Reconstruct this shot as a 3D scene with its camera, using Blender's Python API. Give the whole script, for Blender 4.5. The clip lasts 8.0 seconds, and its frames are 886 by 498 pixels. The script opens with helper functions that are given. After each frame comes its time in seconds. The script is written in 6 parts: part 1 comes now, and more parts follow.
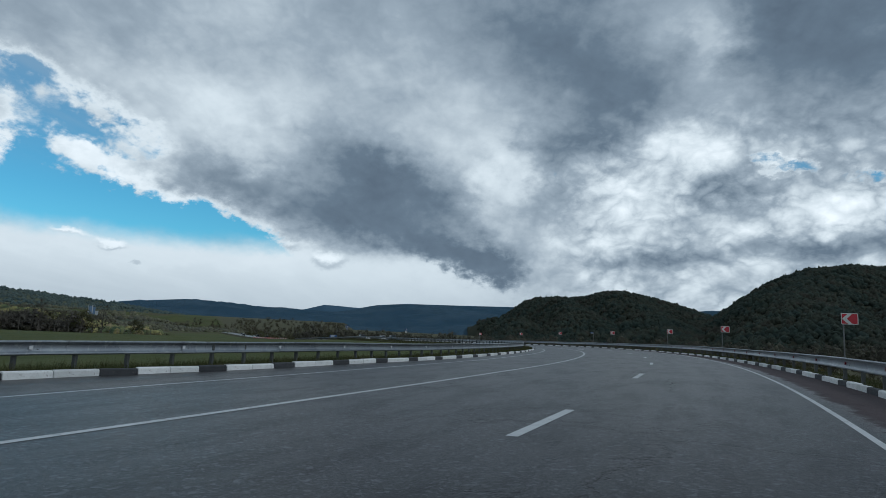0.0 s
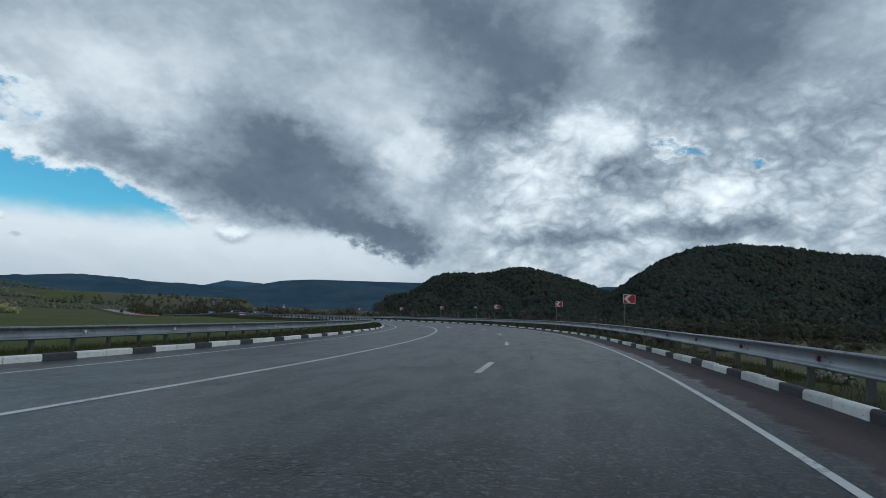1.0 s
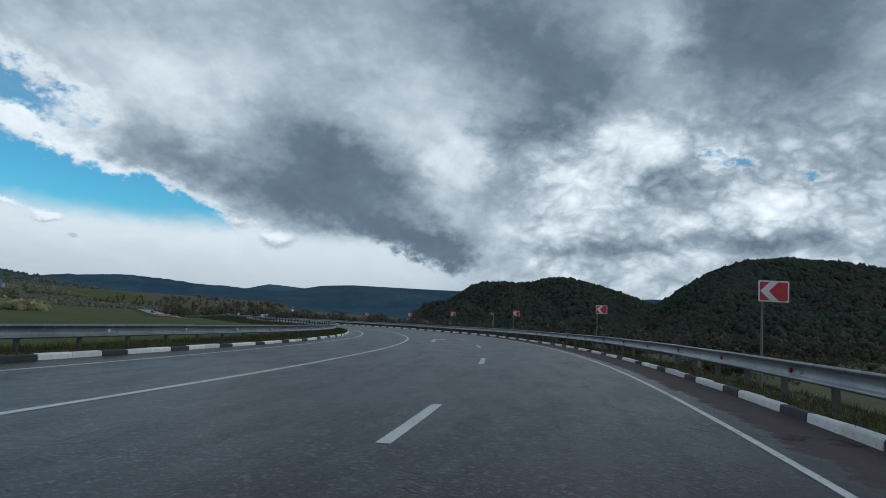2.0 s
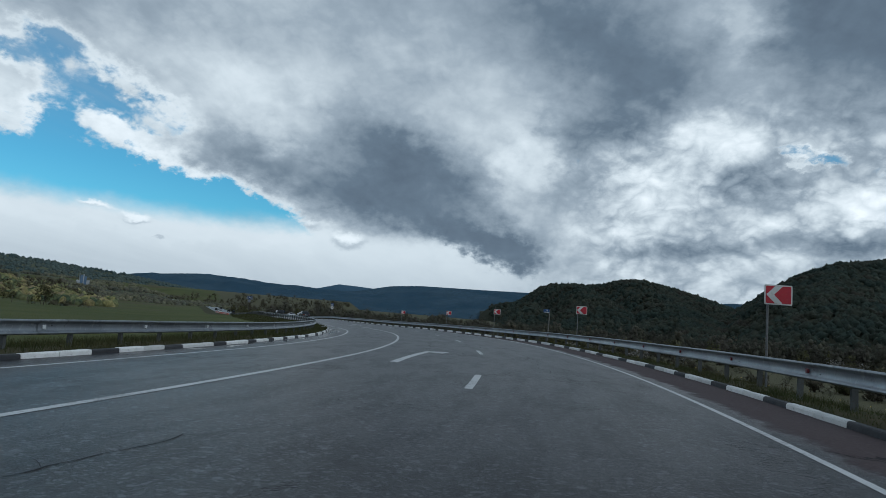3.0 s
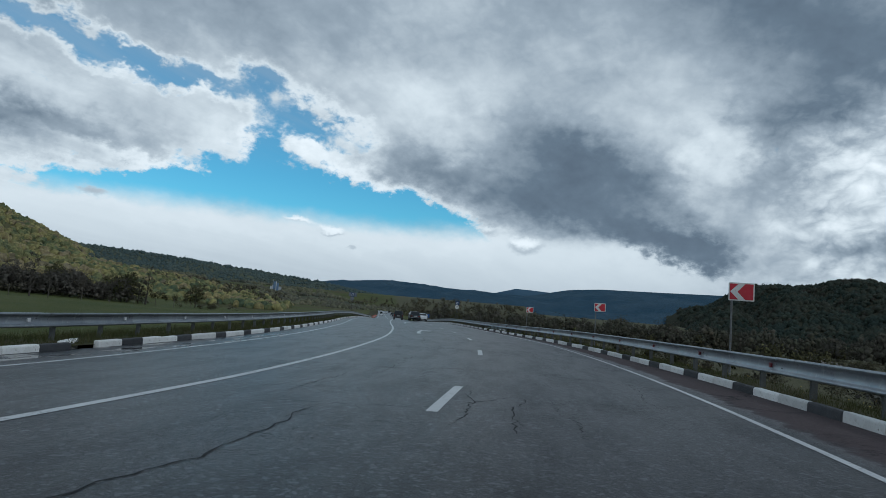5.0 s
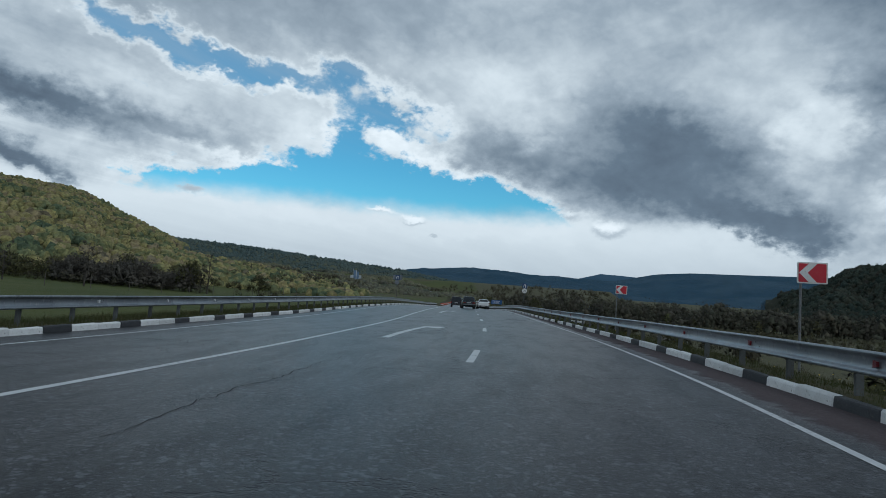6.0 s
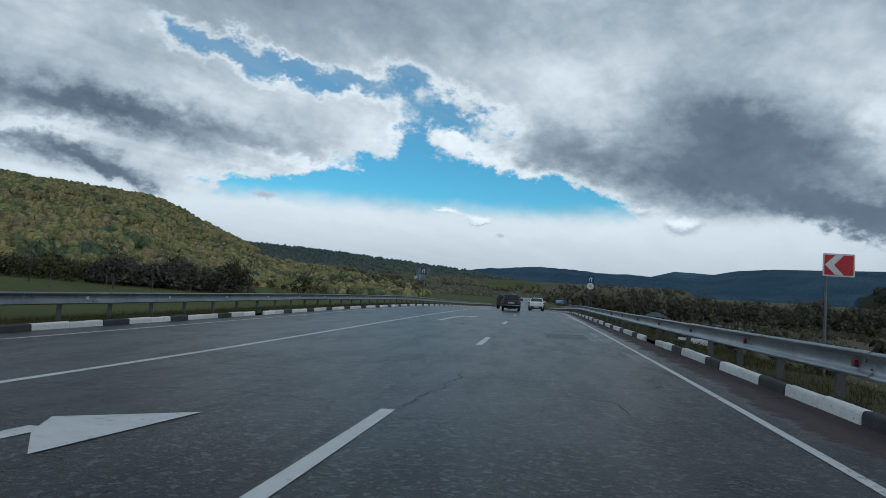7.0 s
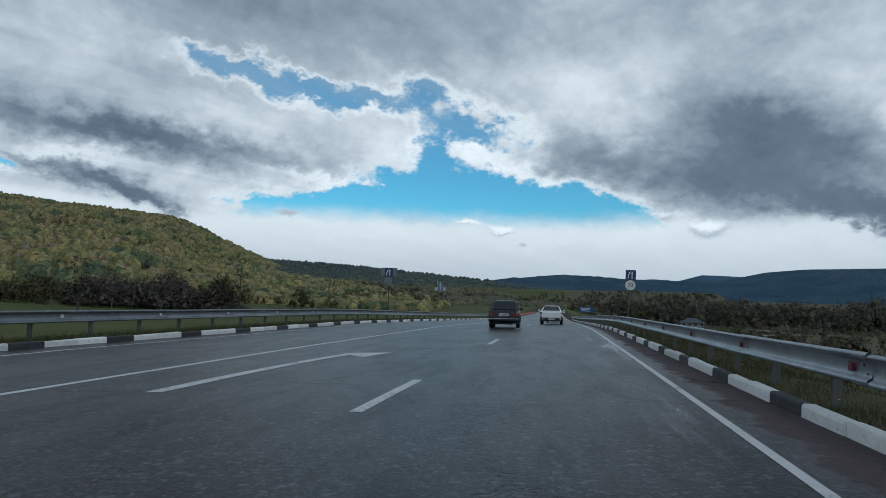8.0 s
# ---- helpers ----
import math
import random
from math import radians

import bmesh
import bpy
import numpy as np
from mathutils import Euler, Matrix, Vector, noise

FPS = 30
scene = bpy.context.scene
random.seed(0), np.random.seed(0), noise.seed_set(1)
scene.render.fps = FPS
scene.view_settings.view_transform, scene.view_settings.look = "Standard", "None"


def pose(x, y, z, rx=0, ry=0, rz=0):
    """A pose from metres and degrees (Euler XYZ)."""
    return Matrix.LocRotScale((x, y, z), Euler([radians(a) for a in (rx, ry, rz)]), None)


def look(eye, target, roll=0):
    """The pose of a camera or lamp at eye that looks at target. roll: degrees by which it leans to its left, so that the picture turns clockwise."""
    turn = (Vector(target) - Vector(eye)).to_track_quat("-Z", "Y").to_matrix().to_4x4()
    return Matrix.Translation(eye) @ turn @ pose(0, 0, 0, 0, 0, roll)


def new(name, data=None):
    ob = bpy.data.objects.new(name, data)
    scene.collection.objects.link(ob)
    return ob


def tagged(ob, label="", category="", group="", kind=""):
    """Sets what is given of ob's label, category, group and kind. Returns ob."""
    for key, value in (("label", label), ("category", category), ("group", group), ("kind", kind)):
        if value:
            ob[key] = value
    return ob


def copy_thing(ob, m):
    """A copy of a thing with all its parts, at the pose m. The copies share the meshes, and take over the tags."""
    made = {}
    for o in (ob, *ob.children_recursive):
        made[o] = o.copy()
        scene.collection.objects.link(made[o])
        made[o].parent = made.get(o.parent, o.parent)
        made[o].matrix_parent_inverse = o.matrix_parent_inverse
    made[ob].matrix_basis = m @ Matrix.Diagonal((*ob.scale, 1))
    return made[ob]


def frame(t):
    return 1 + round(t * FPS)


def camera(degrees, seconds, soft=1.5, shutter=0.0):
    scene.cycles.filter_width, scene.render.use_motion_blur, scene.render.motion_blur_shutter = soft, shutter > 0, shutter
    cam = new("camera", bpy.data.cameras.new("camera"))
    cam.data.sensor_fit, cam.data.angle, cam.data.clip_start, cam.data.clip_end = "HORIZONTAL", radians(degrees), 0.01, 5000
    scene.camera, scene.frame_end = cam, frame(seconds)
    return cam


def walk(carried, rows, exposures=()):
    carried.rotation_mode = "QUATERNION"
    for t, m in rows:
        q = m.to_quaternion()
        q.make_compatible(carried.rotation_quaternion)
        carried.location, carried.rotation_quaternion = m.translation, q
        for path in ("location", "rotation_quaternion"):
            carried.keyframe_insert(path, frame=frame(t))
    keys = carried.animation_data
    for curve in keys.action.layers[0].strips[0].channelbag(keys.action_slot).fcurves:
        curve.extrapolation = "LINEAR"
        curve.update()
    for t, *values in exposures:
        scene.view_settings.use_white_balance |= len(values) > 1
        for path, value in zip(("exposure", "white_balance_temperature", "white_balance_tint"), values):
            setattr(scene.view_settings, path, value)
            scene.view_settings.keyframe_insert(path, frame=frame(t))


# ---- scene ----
cam = camera(70.9, 8.0, soft=0.5)
PATH = [
    (0, pose(-0.000, -0.000, 1.162, 97.987, -2.635, 0.000)),
    (0.5, pose(3.752, 8.541, 1.281, 98.706, -2.637, -4.719)),
    (1, pose(7.317, 17.273, 1.405, 96.145, -2.344, -8.277)),
    (1.5, pose(10.596, 26.226, 1.476, 96.783, -2.966, -7.219)),
    (3, pose(17.497, 54.256, 1.618, 96.405, -4.667, 1.532)),
    (3.5, pose(18.722, 63.988, 1.632, 96.289, -4.616, 4.326)),
    (4, pose(19.311, 73.916, 1.629, 95.629, -4.452, 8.653)),
    (4.5, pose(19.319, 84.009, 1.614, 97.151, -4.161, 13.902)),
    (5, pose(18.518, 94.159, 1.588, 95.490, -4.715, 17.857)),
    (6.5, pose(11.955, 124.108, 1.344, 93.369, -3.484, 28.910)),
    (7, pose(8.682, 133.991, 1.221, 93.395, -3.370, 31.614)),
    (7.5, pose(5.059, 143.833, 1.069, 93.771, -2.634, 32.766)),
    (8, pose(1.210, 153.615, 0.975, 94.376, -1.535, 33.821)),
]
walk(cam, PATH, exposures=((0, 0.0, 5860, 4), (8, 0.0, 5860, 4)))

# ---- world: blue sky behind broken cloud ----
SUN_AZ, SUN_EL = -115.0, 42.0  # degrees, azimuth to the left of +y
world = bpy.data.worlds.new("world")
scene.world = world
world.use_nodes = True


class Graph:
    """A short way to write shader arithmetic."""

    def __init__(self, tree):
        self.tree = tree

    def node(self, kind, **inputs):
        n = self.tree.nodes.new(kind)
        for key, value in inputs.items():
            self.put(n.inputs[key.replace("_", " ")], value)
        return n

    def put(self, socket, value):
        if isinstance(value, bpy.types.NodeSocket):
            self.tree.links.new(value, socket)
        elif isinstance(value, tuple) and len(value) == 3 and socket.type == "RGBA":
            socket.default_value = (*value, 1)
        else:
            socket.default_value = value

    def math(self, op, a, b=0.0, c=0.0):
        n = self.tree.nodes.new("ShaderNodeMath")
        n.operation = op
        for s, v in zip(n.inputs, (a, b, c)):
            self.put(s, v)
        return n.outputs[0]

    def add(self, a, b):
        return self.math("ADD", a, b)

    def sub(self, a, b):
        return self.math("SUBTRACT", a, b)

    def mul(self, a, b):
        return self.math("MULTIPLY", a, b)

    def step(self, x, lo, hi, out_lo=0.0, out_hi=1.0):
        n = self.tree.nodes.new("ShaderNodeMapRange")
        n.interpolation_type = "SMOOTHSTEP"
        for s, v in zip(n.inputs, (x, lo, hi, out_lo, out_hi)):
            self.put(s, v)
        return n.outputs[0]

    def mix(self, f, a, b, blend="MIX"):
        n = self.tree.nodes.new("ShaderNodeMix")
        n.data_type = "RGBA"
        n.blend_type = blend
        self.put(n.inputs[0], f), self.put(n.inputs[6], a), self.put(n.inputs[7], b)
        return n.outputs[2]

    def noise(self, vector, scale, detail=4.0, rough=0.55, distort=0.0, colour=False):
        n = self.node("ShaderNodeTexNoise", Vector=vector, Scale=scale, Detail=detail, Roughness=rough, Distortion=distort)
        return n.outputs["Color" if colour else "Fac"]

    def vec(self, x, y, z):
        n = self.node("ShaderNodeCombineXYZ", X=x, Y=y, Z=z)
        return n.outputs[0]

    def split(self, v):
        n = self.node("ShaderNodeSeparateXYZ", Vector=v)
        return n.outputs


def build_sky():
    g = Graph(world.node_tree)
    world.node_tree.nodes.clear()
    way = g.node("ShaderNodeTexCoord").outputs["Generated"]
    x, y, z = g.split(way)
    deg = 57.29578
    az0 = g.mul(g.math("ARCTAN2", g.mul(x, -1.0), y), deg)
    el0 = g.mul(g.math("ARCSINE", z), deg)
    # the cloud deck in perspective: streets of cloud run away towards one point of the horizon
    rise = g.add(g.math("MAXIMUM", z, 0.0), 0.07)
    c, s = math.cos(radians(STREETS)), math.sin(radians(STREETS))
    across = g.math("DIVIDE", g.add(g.mul(x, c), g.mul(y, s)), rise)
    ahead = g.math("DIVIDE", g.sub(g.mul(y, c), g.mul(x, s)), rise)
    street = g.vec(g.mul(across, 1.25), g.mul(ahead, 0.30), 0.0)
    round_way = g.vec(x, y, g.mul(z, 1.45))
    # swirls that fray every edge, large, middling and small
    coarse = g.split(g.noise(round_way, 4.5, 3.0, 0.5, colour=True))
    middle = g.split(g.noise(round_way, 13.0, 4.0, 0.55, colour=True))
    fine = g.split(g.noise(round_way, 42.0, 6.0, 0.62, colour=True))

    def swirl(base, k, far, mid, near):
        return g.add(base, g.add(g.mul(g.sub(coarse[k], 0.5), far), g.add(g.mul(g.sub(middle[k], 0.5), mid), g.mul(g.sub(fine[k], 0.5), near))))

    az, el = swirl(az0, 0, 7.0, 7.5, 3.4), swirl(el0, 1, 2.6, 3.6, 2.6)

    def blob(u, v, a, e, ra, re, turn=0.0, weight=1.0):
        dx, dy = g.sub(u, a), g.sub(v, e)
        if turn:
            c, s = math.cos(radians(turn)), math.sin(radians(turn))
            dx, dy = g.add(g.mul(dx, c), g.mul(dy, s)), g.sub(g.mul(dy, c), g.mul(dx, s))
        d = g.add(g.math("POWER", g.mul(dx, 1 / ra), 2.0), g.math("POWER", g.mul(dy, 1 / re), 2.0))
        return g.mul(g.math("EXPONENT", g.mul(d, -1.0)), weight)

    def total(blobs, u=az, v=el):
        acc = blob(u, v, *blobs[0])
        for b in blobs[1:]:
            acc = g.add(acc, blob(u, v, *b))
        return acc

    clear = total(BLUE_GAPS)
    dark = g.math("MINIMUM", total(DARK_CLOUDS), 1.15)
    light = total(BRIGHT_CLOUDS)
    drift = g.noise(street, 1.0, 5.0, 0.52, 0.5)
    brush = g.noise(street, 3.4, 5.0, 0.55, 0.4)
    puff = g.noise(round_way, 7.0, 5.0, 0.5, 0.5)
    tuft = g.noise(round_way, 22.0, 6.0, 0.55, 0.4)
    wisp = g.noise(round_way, 60.0, 5.0, 0.6, 0.6)

    def lumps(scale, seed):
        """Rounded heads of cumulus with creases between them."""
        n = g.noise(g.vec(g.add(x, seed), y, g.mul(z, 1.45)), scale, 4.0, 0.5, 0.3)
        return g.sub(g.math("ABSOLUTE", g.sub(g.mul(n, 2.0), 1.0)), 0.22)

    heads, knobs = lumps(10.0, 3.0), lumps(26.0, 7.0)
    frayed = g.add(g.add(g.mul(g.sub(brush, 0.5), 0.40), g.mul(g.sub(tuft, 0.5), 0.75)), g.add(g.mul(g.sub(wisp, 0.5), 0.50), g.mul(knobs, -0.30)))
    soft = g.step(el0, 10.0, 17.0, 0.64, 0.82)
    streaked = g.mul(g.sub(brush, 0.5), g.step(el0, 10.0, 17.0, 0.0, 0.9))
    blue = g.step(g.add(g.add(clear, frayed), streaked), 0.30, soft)
    rim = g.mul(g.step(clear, 0.04, 0.30), g.step(clear, 0.30, 0.75, 1.0, 0.4))
    # cumulus heads stand in the low sky of the outer side, smooth deck lies over the rest
    heaped = g.mul(g.step(az0, -15.0, -5.0, 1.0, 0.0), g.step(el0, 15.0, 23.0, 1.0, 0.0))
    heaped = g.add(0.16, g.mul(heaped, 0.70))
    tone = g.add(g.add(0.63, g.mul(rim, 0.13)), g.sub(g.mul(light, 0.26), g.mul(dark, 0.37)))
    tone = g.add(tone, g.add(g.mul(g.sub(drift, 0.5), 0.40), g.mul(g.sub(brush, 0.5), 0.16)))
    tone = g.add(tone, g.add(g.mul(g.sub(puff, 0.5), 0.26), g.mul(g.sub(tuft, 0.5), 0.12)))
    tone = g.add(tone, g.mul(heaped, g.add(0.07, g.add(g.mul(heads, 0.62), g.mul(knobs, 0.50)))))
    # the deck darkens overhead
    tone = g.sub(tone, g.step(el0, 18.0, 34.0, 0.0, 0.16))
    # the blue pales softly into the haze below it
    low = g.add(el0, g.mul(g.sub(el, el0), 0.30))
    blue = g.mul(blue, g.step(low, 6.0, 8.3))
    # the even, pale bank of cloud along the horizon
    bank = g.mul(g.mul(g.step(low, 6.0, 8.2, 1.0, 0.0), g.step(az, -12.0, -3.0, 0.15, 1.0)), g.step(dark, 0.45, 0.95, 1.0, 0.12))
    tone = g.add(g.mul(tone, g.sub(1.0, g.mul(bank, 0.85))), g.mul(bank, g.step(el0, 1.0, 7.0, 0.54, 0.68)))
    # small white heads that stand before the bank and the blue, grey beneath
    paz, pel = swirl(az0, 0, 0.0, 1.6, 1.6), swirl(el0, 1, 0.0, 0.7, 1.3)
    small = g.step(g.add(total(PUFFS, paz, pel), g.add(g.mul(g.sub(tuft, 0.5), 0.5), g.mul(g.sub(wisp, 0.5), 0.3))), 0.30, 0.85)
    shade = g.add(g.step(total(PUFF_TOPS, paz, pel), 0.10, 0.80, 0.60, 0.90), g.mul(g.sub(tuft, 0.5), 0.15))
    tone = g.add(g.mul(tone, g.sub(1.0, small)), g.mul(small, shade))
    blue = g.mul(blue, g.sub(1.0, small))
    ramp = g.node("ShaderNodeValToRGB", Fac=tone)
    cr = ramp.color_ramp
    cr.elements[0].color, cr.elements[1].color = (0.072, 0.092, 0.126, 1), (1.0, 1.0, 1.0, 1)
    for p, c in ((0.28, (0.152, 0.192, 0.240)), (0.52, (0.350, 0.394, 0.442)), (0.75, (0.70, 0.73, 0.75))):
        cr.elements.new(p).color = (*c, 1)
    nishita = g.node("ShaderNodeTexSky")
    nishita.sky_type, nishita.sun_disc = "NISHITA", False
    nishita.sun_elevation, nishita.sun_rotation = radians(SUN_EL), radians(-SUN_AZ)
    nishita.air_density, nishita.dust_density, nishita.ozone_density = 1.0, 0.3, 2.0
    clear_sky = g.mix(1.0, nishita.outputs[0], (0.042, 0.092, 0.098), "MULTIPLY")
    # thin veils of cloud drift before the higher blue
    veil = g.mul(g.step(el0, 10.0, 19.0, 0.0, 0.42), g.step(brush, 0.35, 0.65, 0.5, 1.0))
    clear_sky = g.mix(veil, clear_sky, (0.42, 0.47, 0.52))
    colour = g.mix(blue, ramp.outputs[0], clear_sky)
    back = g.node("ShaderNodeBackground", Color=colour, Strength=SKY_STRENGTH)
    g.put(g.node("ShaderNodeOutputWorld").inputs[0], back.outputs[0])


SKY_STRENGTH = 1.0
STREETS = -2.0  # azimuth to which the streets of cloud run
# azimuth, elevation, half-widths, turn, weight
BLUE_GAPS = [
    (33, 9.0, 10, 2.7, 0, 1.0), (22, 8.5, 7, 1.7, 14, 0.9), (45, 8.0, 7, 1.5, -4, 0.85), (33, 6.6, 16, 1.4, 0, 0.7), (34.5, 13.4, 2.3, 2.6, 0, 0.85),
    (30, 15.6, 4.2, 1.5, 10, 0.95), (36, 17.9, 3.0, 1.5, 0, 0.8), (43, 17.2, 5, 1.1, 3, 0.8), (49, 18.2, 5, 1.0, 10, 0.8), (55, 19.7, 3.5, 1.0, 10, 0.75),
    (-29.5, 15.0, 1.8, 0.6, 20, 0.62), (-35, 13.4, 1.6, 0.7, 0, 0.6), (69, 8.4, 2.5, 0.6, 0, 0.6),
]
DARK_CLOUDS = [
    (9, 10.4, 13, 2.3, 16, 0.95), (8, 14.8, 7, 2.6, 25, 0.7), (3, 12.5, 7, 2.8, 20, 0.5), (-3, 6.6, 5.0, 1.8, 8, 1.0), (20, 12.3, 4.5, 1.5, 12, 0.45),
    (-8, 26, 8, 5, 0, 0.65), (-15, 22, 6, 5, 0, 0.7), (-10, 17, 5.5, 3.5, 0, 0.55), (-10, 11, 4, 3, 0, 0.35), (-33, 24, 9, 7, 0, 1.0),
    (-19, 7.4, 5, 1.3, 0, 0.65), (-25, 13.0, 3.5, 1.2, 0, 0.55), (-31, 8.2, 6, 1.2, 0, 0.65), (61, 12.3, 13, 1.4, 3, 1.15), (62, 7.8, 6.5, 1.0, 12, 1.25), (50, 24, 26, 4.5, 0, 0.55),
]
PUFFS = [(28.6, 6.2, 1.5, 0.55, 0, 1.0), (31.6, 6.9, 1.7, 0.35, 0, 0.85), (10.8, 6.4, 1.9, 0.95, 0, 1.05), (14.3, 7.4, 1.3, 0.6, 0, 0.75), (48.3, 7.1, 1.5, 0.5, 0, 0.85), (26.8, 4.9, 0.5, 0.2, 0, 0.7)]
PUFF_TOPS = [(28.6, 6.5, 1.7, 0.5, 0, 1.0), (31.6, 7.1, 1.9, 0.4, 0, 1.0), (11.2, 6.9, 1.8, 0.7, 0, 1.0), (14.3, 7.8, 1.2, 0.4, 0, 0.6)]
BRIGHT_CLOUDS = [
    (-13, 9.8, 3.2, 2.8, 0, 0.8), (-16.5, 13.3, 4.5, 2.2, 0, 0.85), (-21, 17, 5, 1.9, 0, 0.6), (-28, 16.5, 6, 1.7, 0, 0.4), (-32, 11, 5, 1.4, 0, 0.8),
    (-4.5, 15, 2.6, 4.2, 0, 0.8), (-24, 25, 2.6, 3, 0, 0.8), (22, 18, 10, 4, 0, 0.3), (28.5, 12.9, 6, 1.0, 20, 0.6), (39, 13, 4, 1.5, 0, 0.5),
    (50, 15, 9, 1.5, 0, 0.4), (46, 10.6, 7, 0.6, 6, 0.6), (65, 9.9, 5, 0.5, -3, 0.6),
]
build_sky()
sun = new("sun", bpy.data.lights.new("sun", "SUN"))
sun.data.energy, sun.data.angle, sun.data.color = 0.6, radians(14), (1.0, 0.985, 0.965)
sa, se = radians(SUN_AZ), radians(SUN_EL)
sun.matrix_world = look((-math.sin(sa) * math.cos(se) * 100, math.cos(sa) * math.cos(se) * 100, math.sin(se) * 100), (0, 0, 0))

# ---- materials ----


def material(name, colours, scale, rough=(0.6, 0.8), bump=0.2, bump_scale=None, metallic=0.0, coord="Object", per_piece=0.0, detail=6.0, wear=None, spec=None, puff=0.0, mottle=0.0, hues=()):
    """A surface of two or three colours mixed by noise at two scales. per_piece: how far each object or island differs in value.
    wear: (colour, scale, amount)."""
    mat = bpy.data.materials.new(name)
    mat.use_nodes = True
    g = Graph(mat.node_tree)
    bsdf = mat.node_tree.nodes["Principled BSDF"]
    v = g.node("ShaderNodeTexCoord").outputs[coord]
    big = g.noise(v, scale, detail, 0.6)
    small = g.noise(v, scale * 9.0, 4.0, 0.6)
    col = g.mix(g.step(big, 0.36, 0.64), colours[0], colours[1])
    if len(colours) > 2:
        col = g.mix(g.step(small, 0.52, 0.70), col, colours[2])
    if hues:
        # each crown takes its own hue, and neighbours in a stand tend to agree
        own = g.node("ShaderNodeNewGeometry").outputs["Random Per Island"]
        stand = g.noise(v, scale * 1.6, 4.0, 0.6)
        pick = g.node("ShaderNodeValToRGB", Fac=g.add(g.mul(own, 0.42), g.step(stand, 0.36, 0.64, 0.0, 0.58)))
        pick.color_ramp.elements[0].color, pick.color_ramp.elements[1].color = (*hues[0], 1), (*hues[-1], 1)
        for k, c in enumerate(hues[1:-1]):
            pick.color_ramp.elements.new((k + 1) / (len(hues) - 1)).color = (*c, 1)
        col = g.mix(0.8, col, pick.outputs[0])
    if mottle:
        # light and dark foliage within each crown
        m = g.noise(v, 0.35, 5.0, 0.7)
        k = g.step(m, 0.38, 0.62, 1.0 - mottle, 1.0 + mottle * 0.5)
        col = g.mix(1.0, col, g.vec(k, k, k), "MULTIPLY")
    if per_piece:
        # every piece its own value
        rnd = g.node("ShaderNodeNewGeometry").outputs["Random Per Island"]
        one = g.node("ShaderNodeObjectInfo").outputs["Random"]
        both = g.math("FRACT", g.add(rnd, one))
        k = g.add(1.0 - per_piece / 2, g.mul(both, per_piece))
        col = g.mix(1.0, col, g.vec(k, k, k), "MULTIPLY")
    if wear:
        w = g.noise(v, wear[1], 8.0, 0.7)
        col = g.mix(g.step(w, 0.62 - wear[2] * 0.4, 0.70 - wear[2] * 0.2), col, wear[0])
    g.put(bsdf.inputs["Base Color"], col)
    g.put(bsdf.inputs["Roughness"], g.step(small, 0.3, 0.7, rough[0], rough[1]))
    bsdf.inputs["Metallic"].default_value = metallic
    if spec is not None:
        bsdf.inputs["Specular IOR Level"].default_value = spec
    if puff:
        way = g.node("ShaderNodeAttribute")
        way.attribute_name = "puff"
        turn = g.node("ShaderNodeVectorTransform", Vector=way.outputs["Vector"])
        turn.vector_type, turn.convert_from, turn.convert_to = "NORMAL", "OBJECT", "WORLD"
        mixed = g.mix(puff, g.node("ShaderNodeNewGeometry").outputs["Normal"], turn.outputs[0])
        unit = g.node("ShaderNodeVectorMath")
        unit.operation = "NORMALIZE"
        g.put(unit.inputs[0], mixed)
        g.put(bsdf.inputs["Normal"], unit.outputs[0])
    if bump:
        b = g.node("ShaderNodeBump", Strength=bump, Distance=0.02, Height=g.noise(v, bump_scale or scale * 20, 5.0, 0.6))
        g.put(bsdf.inputs["Normal"], b.outputs[0])
    return mat


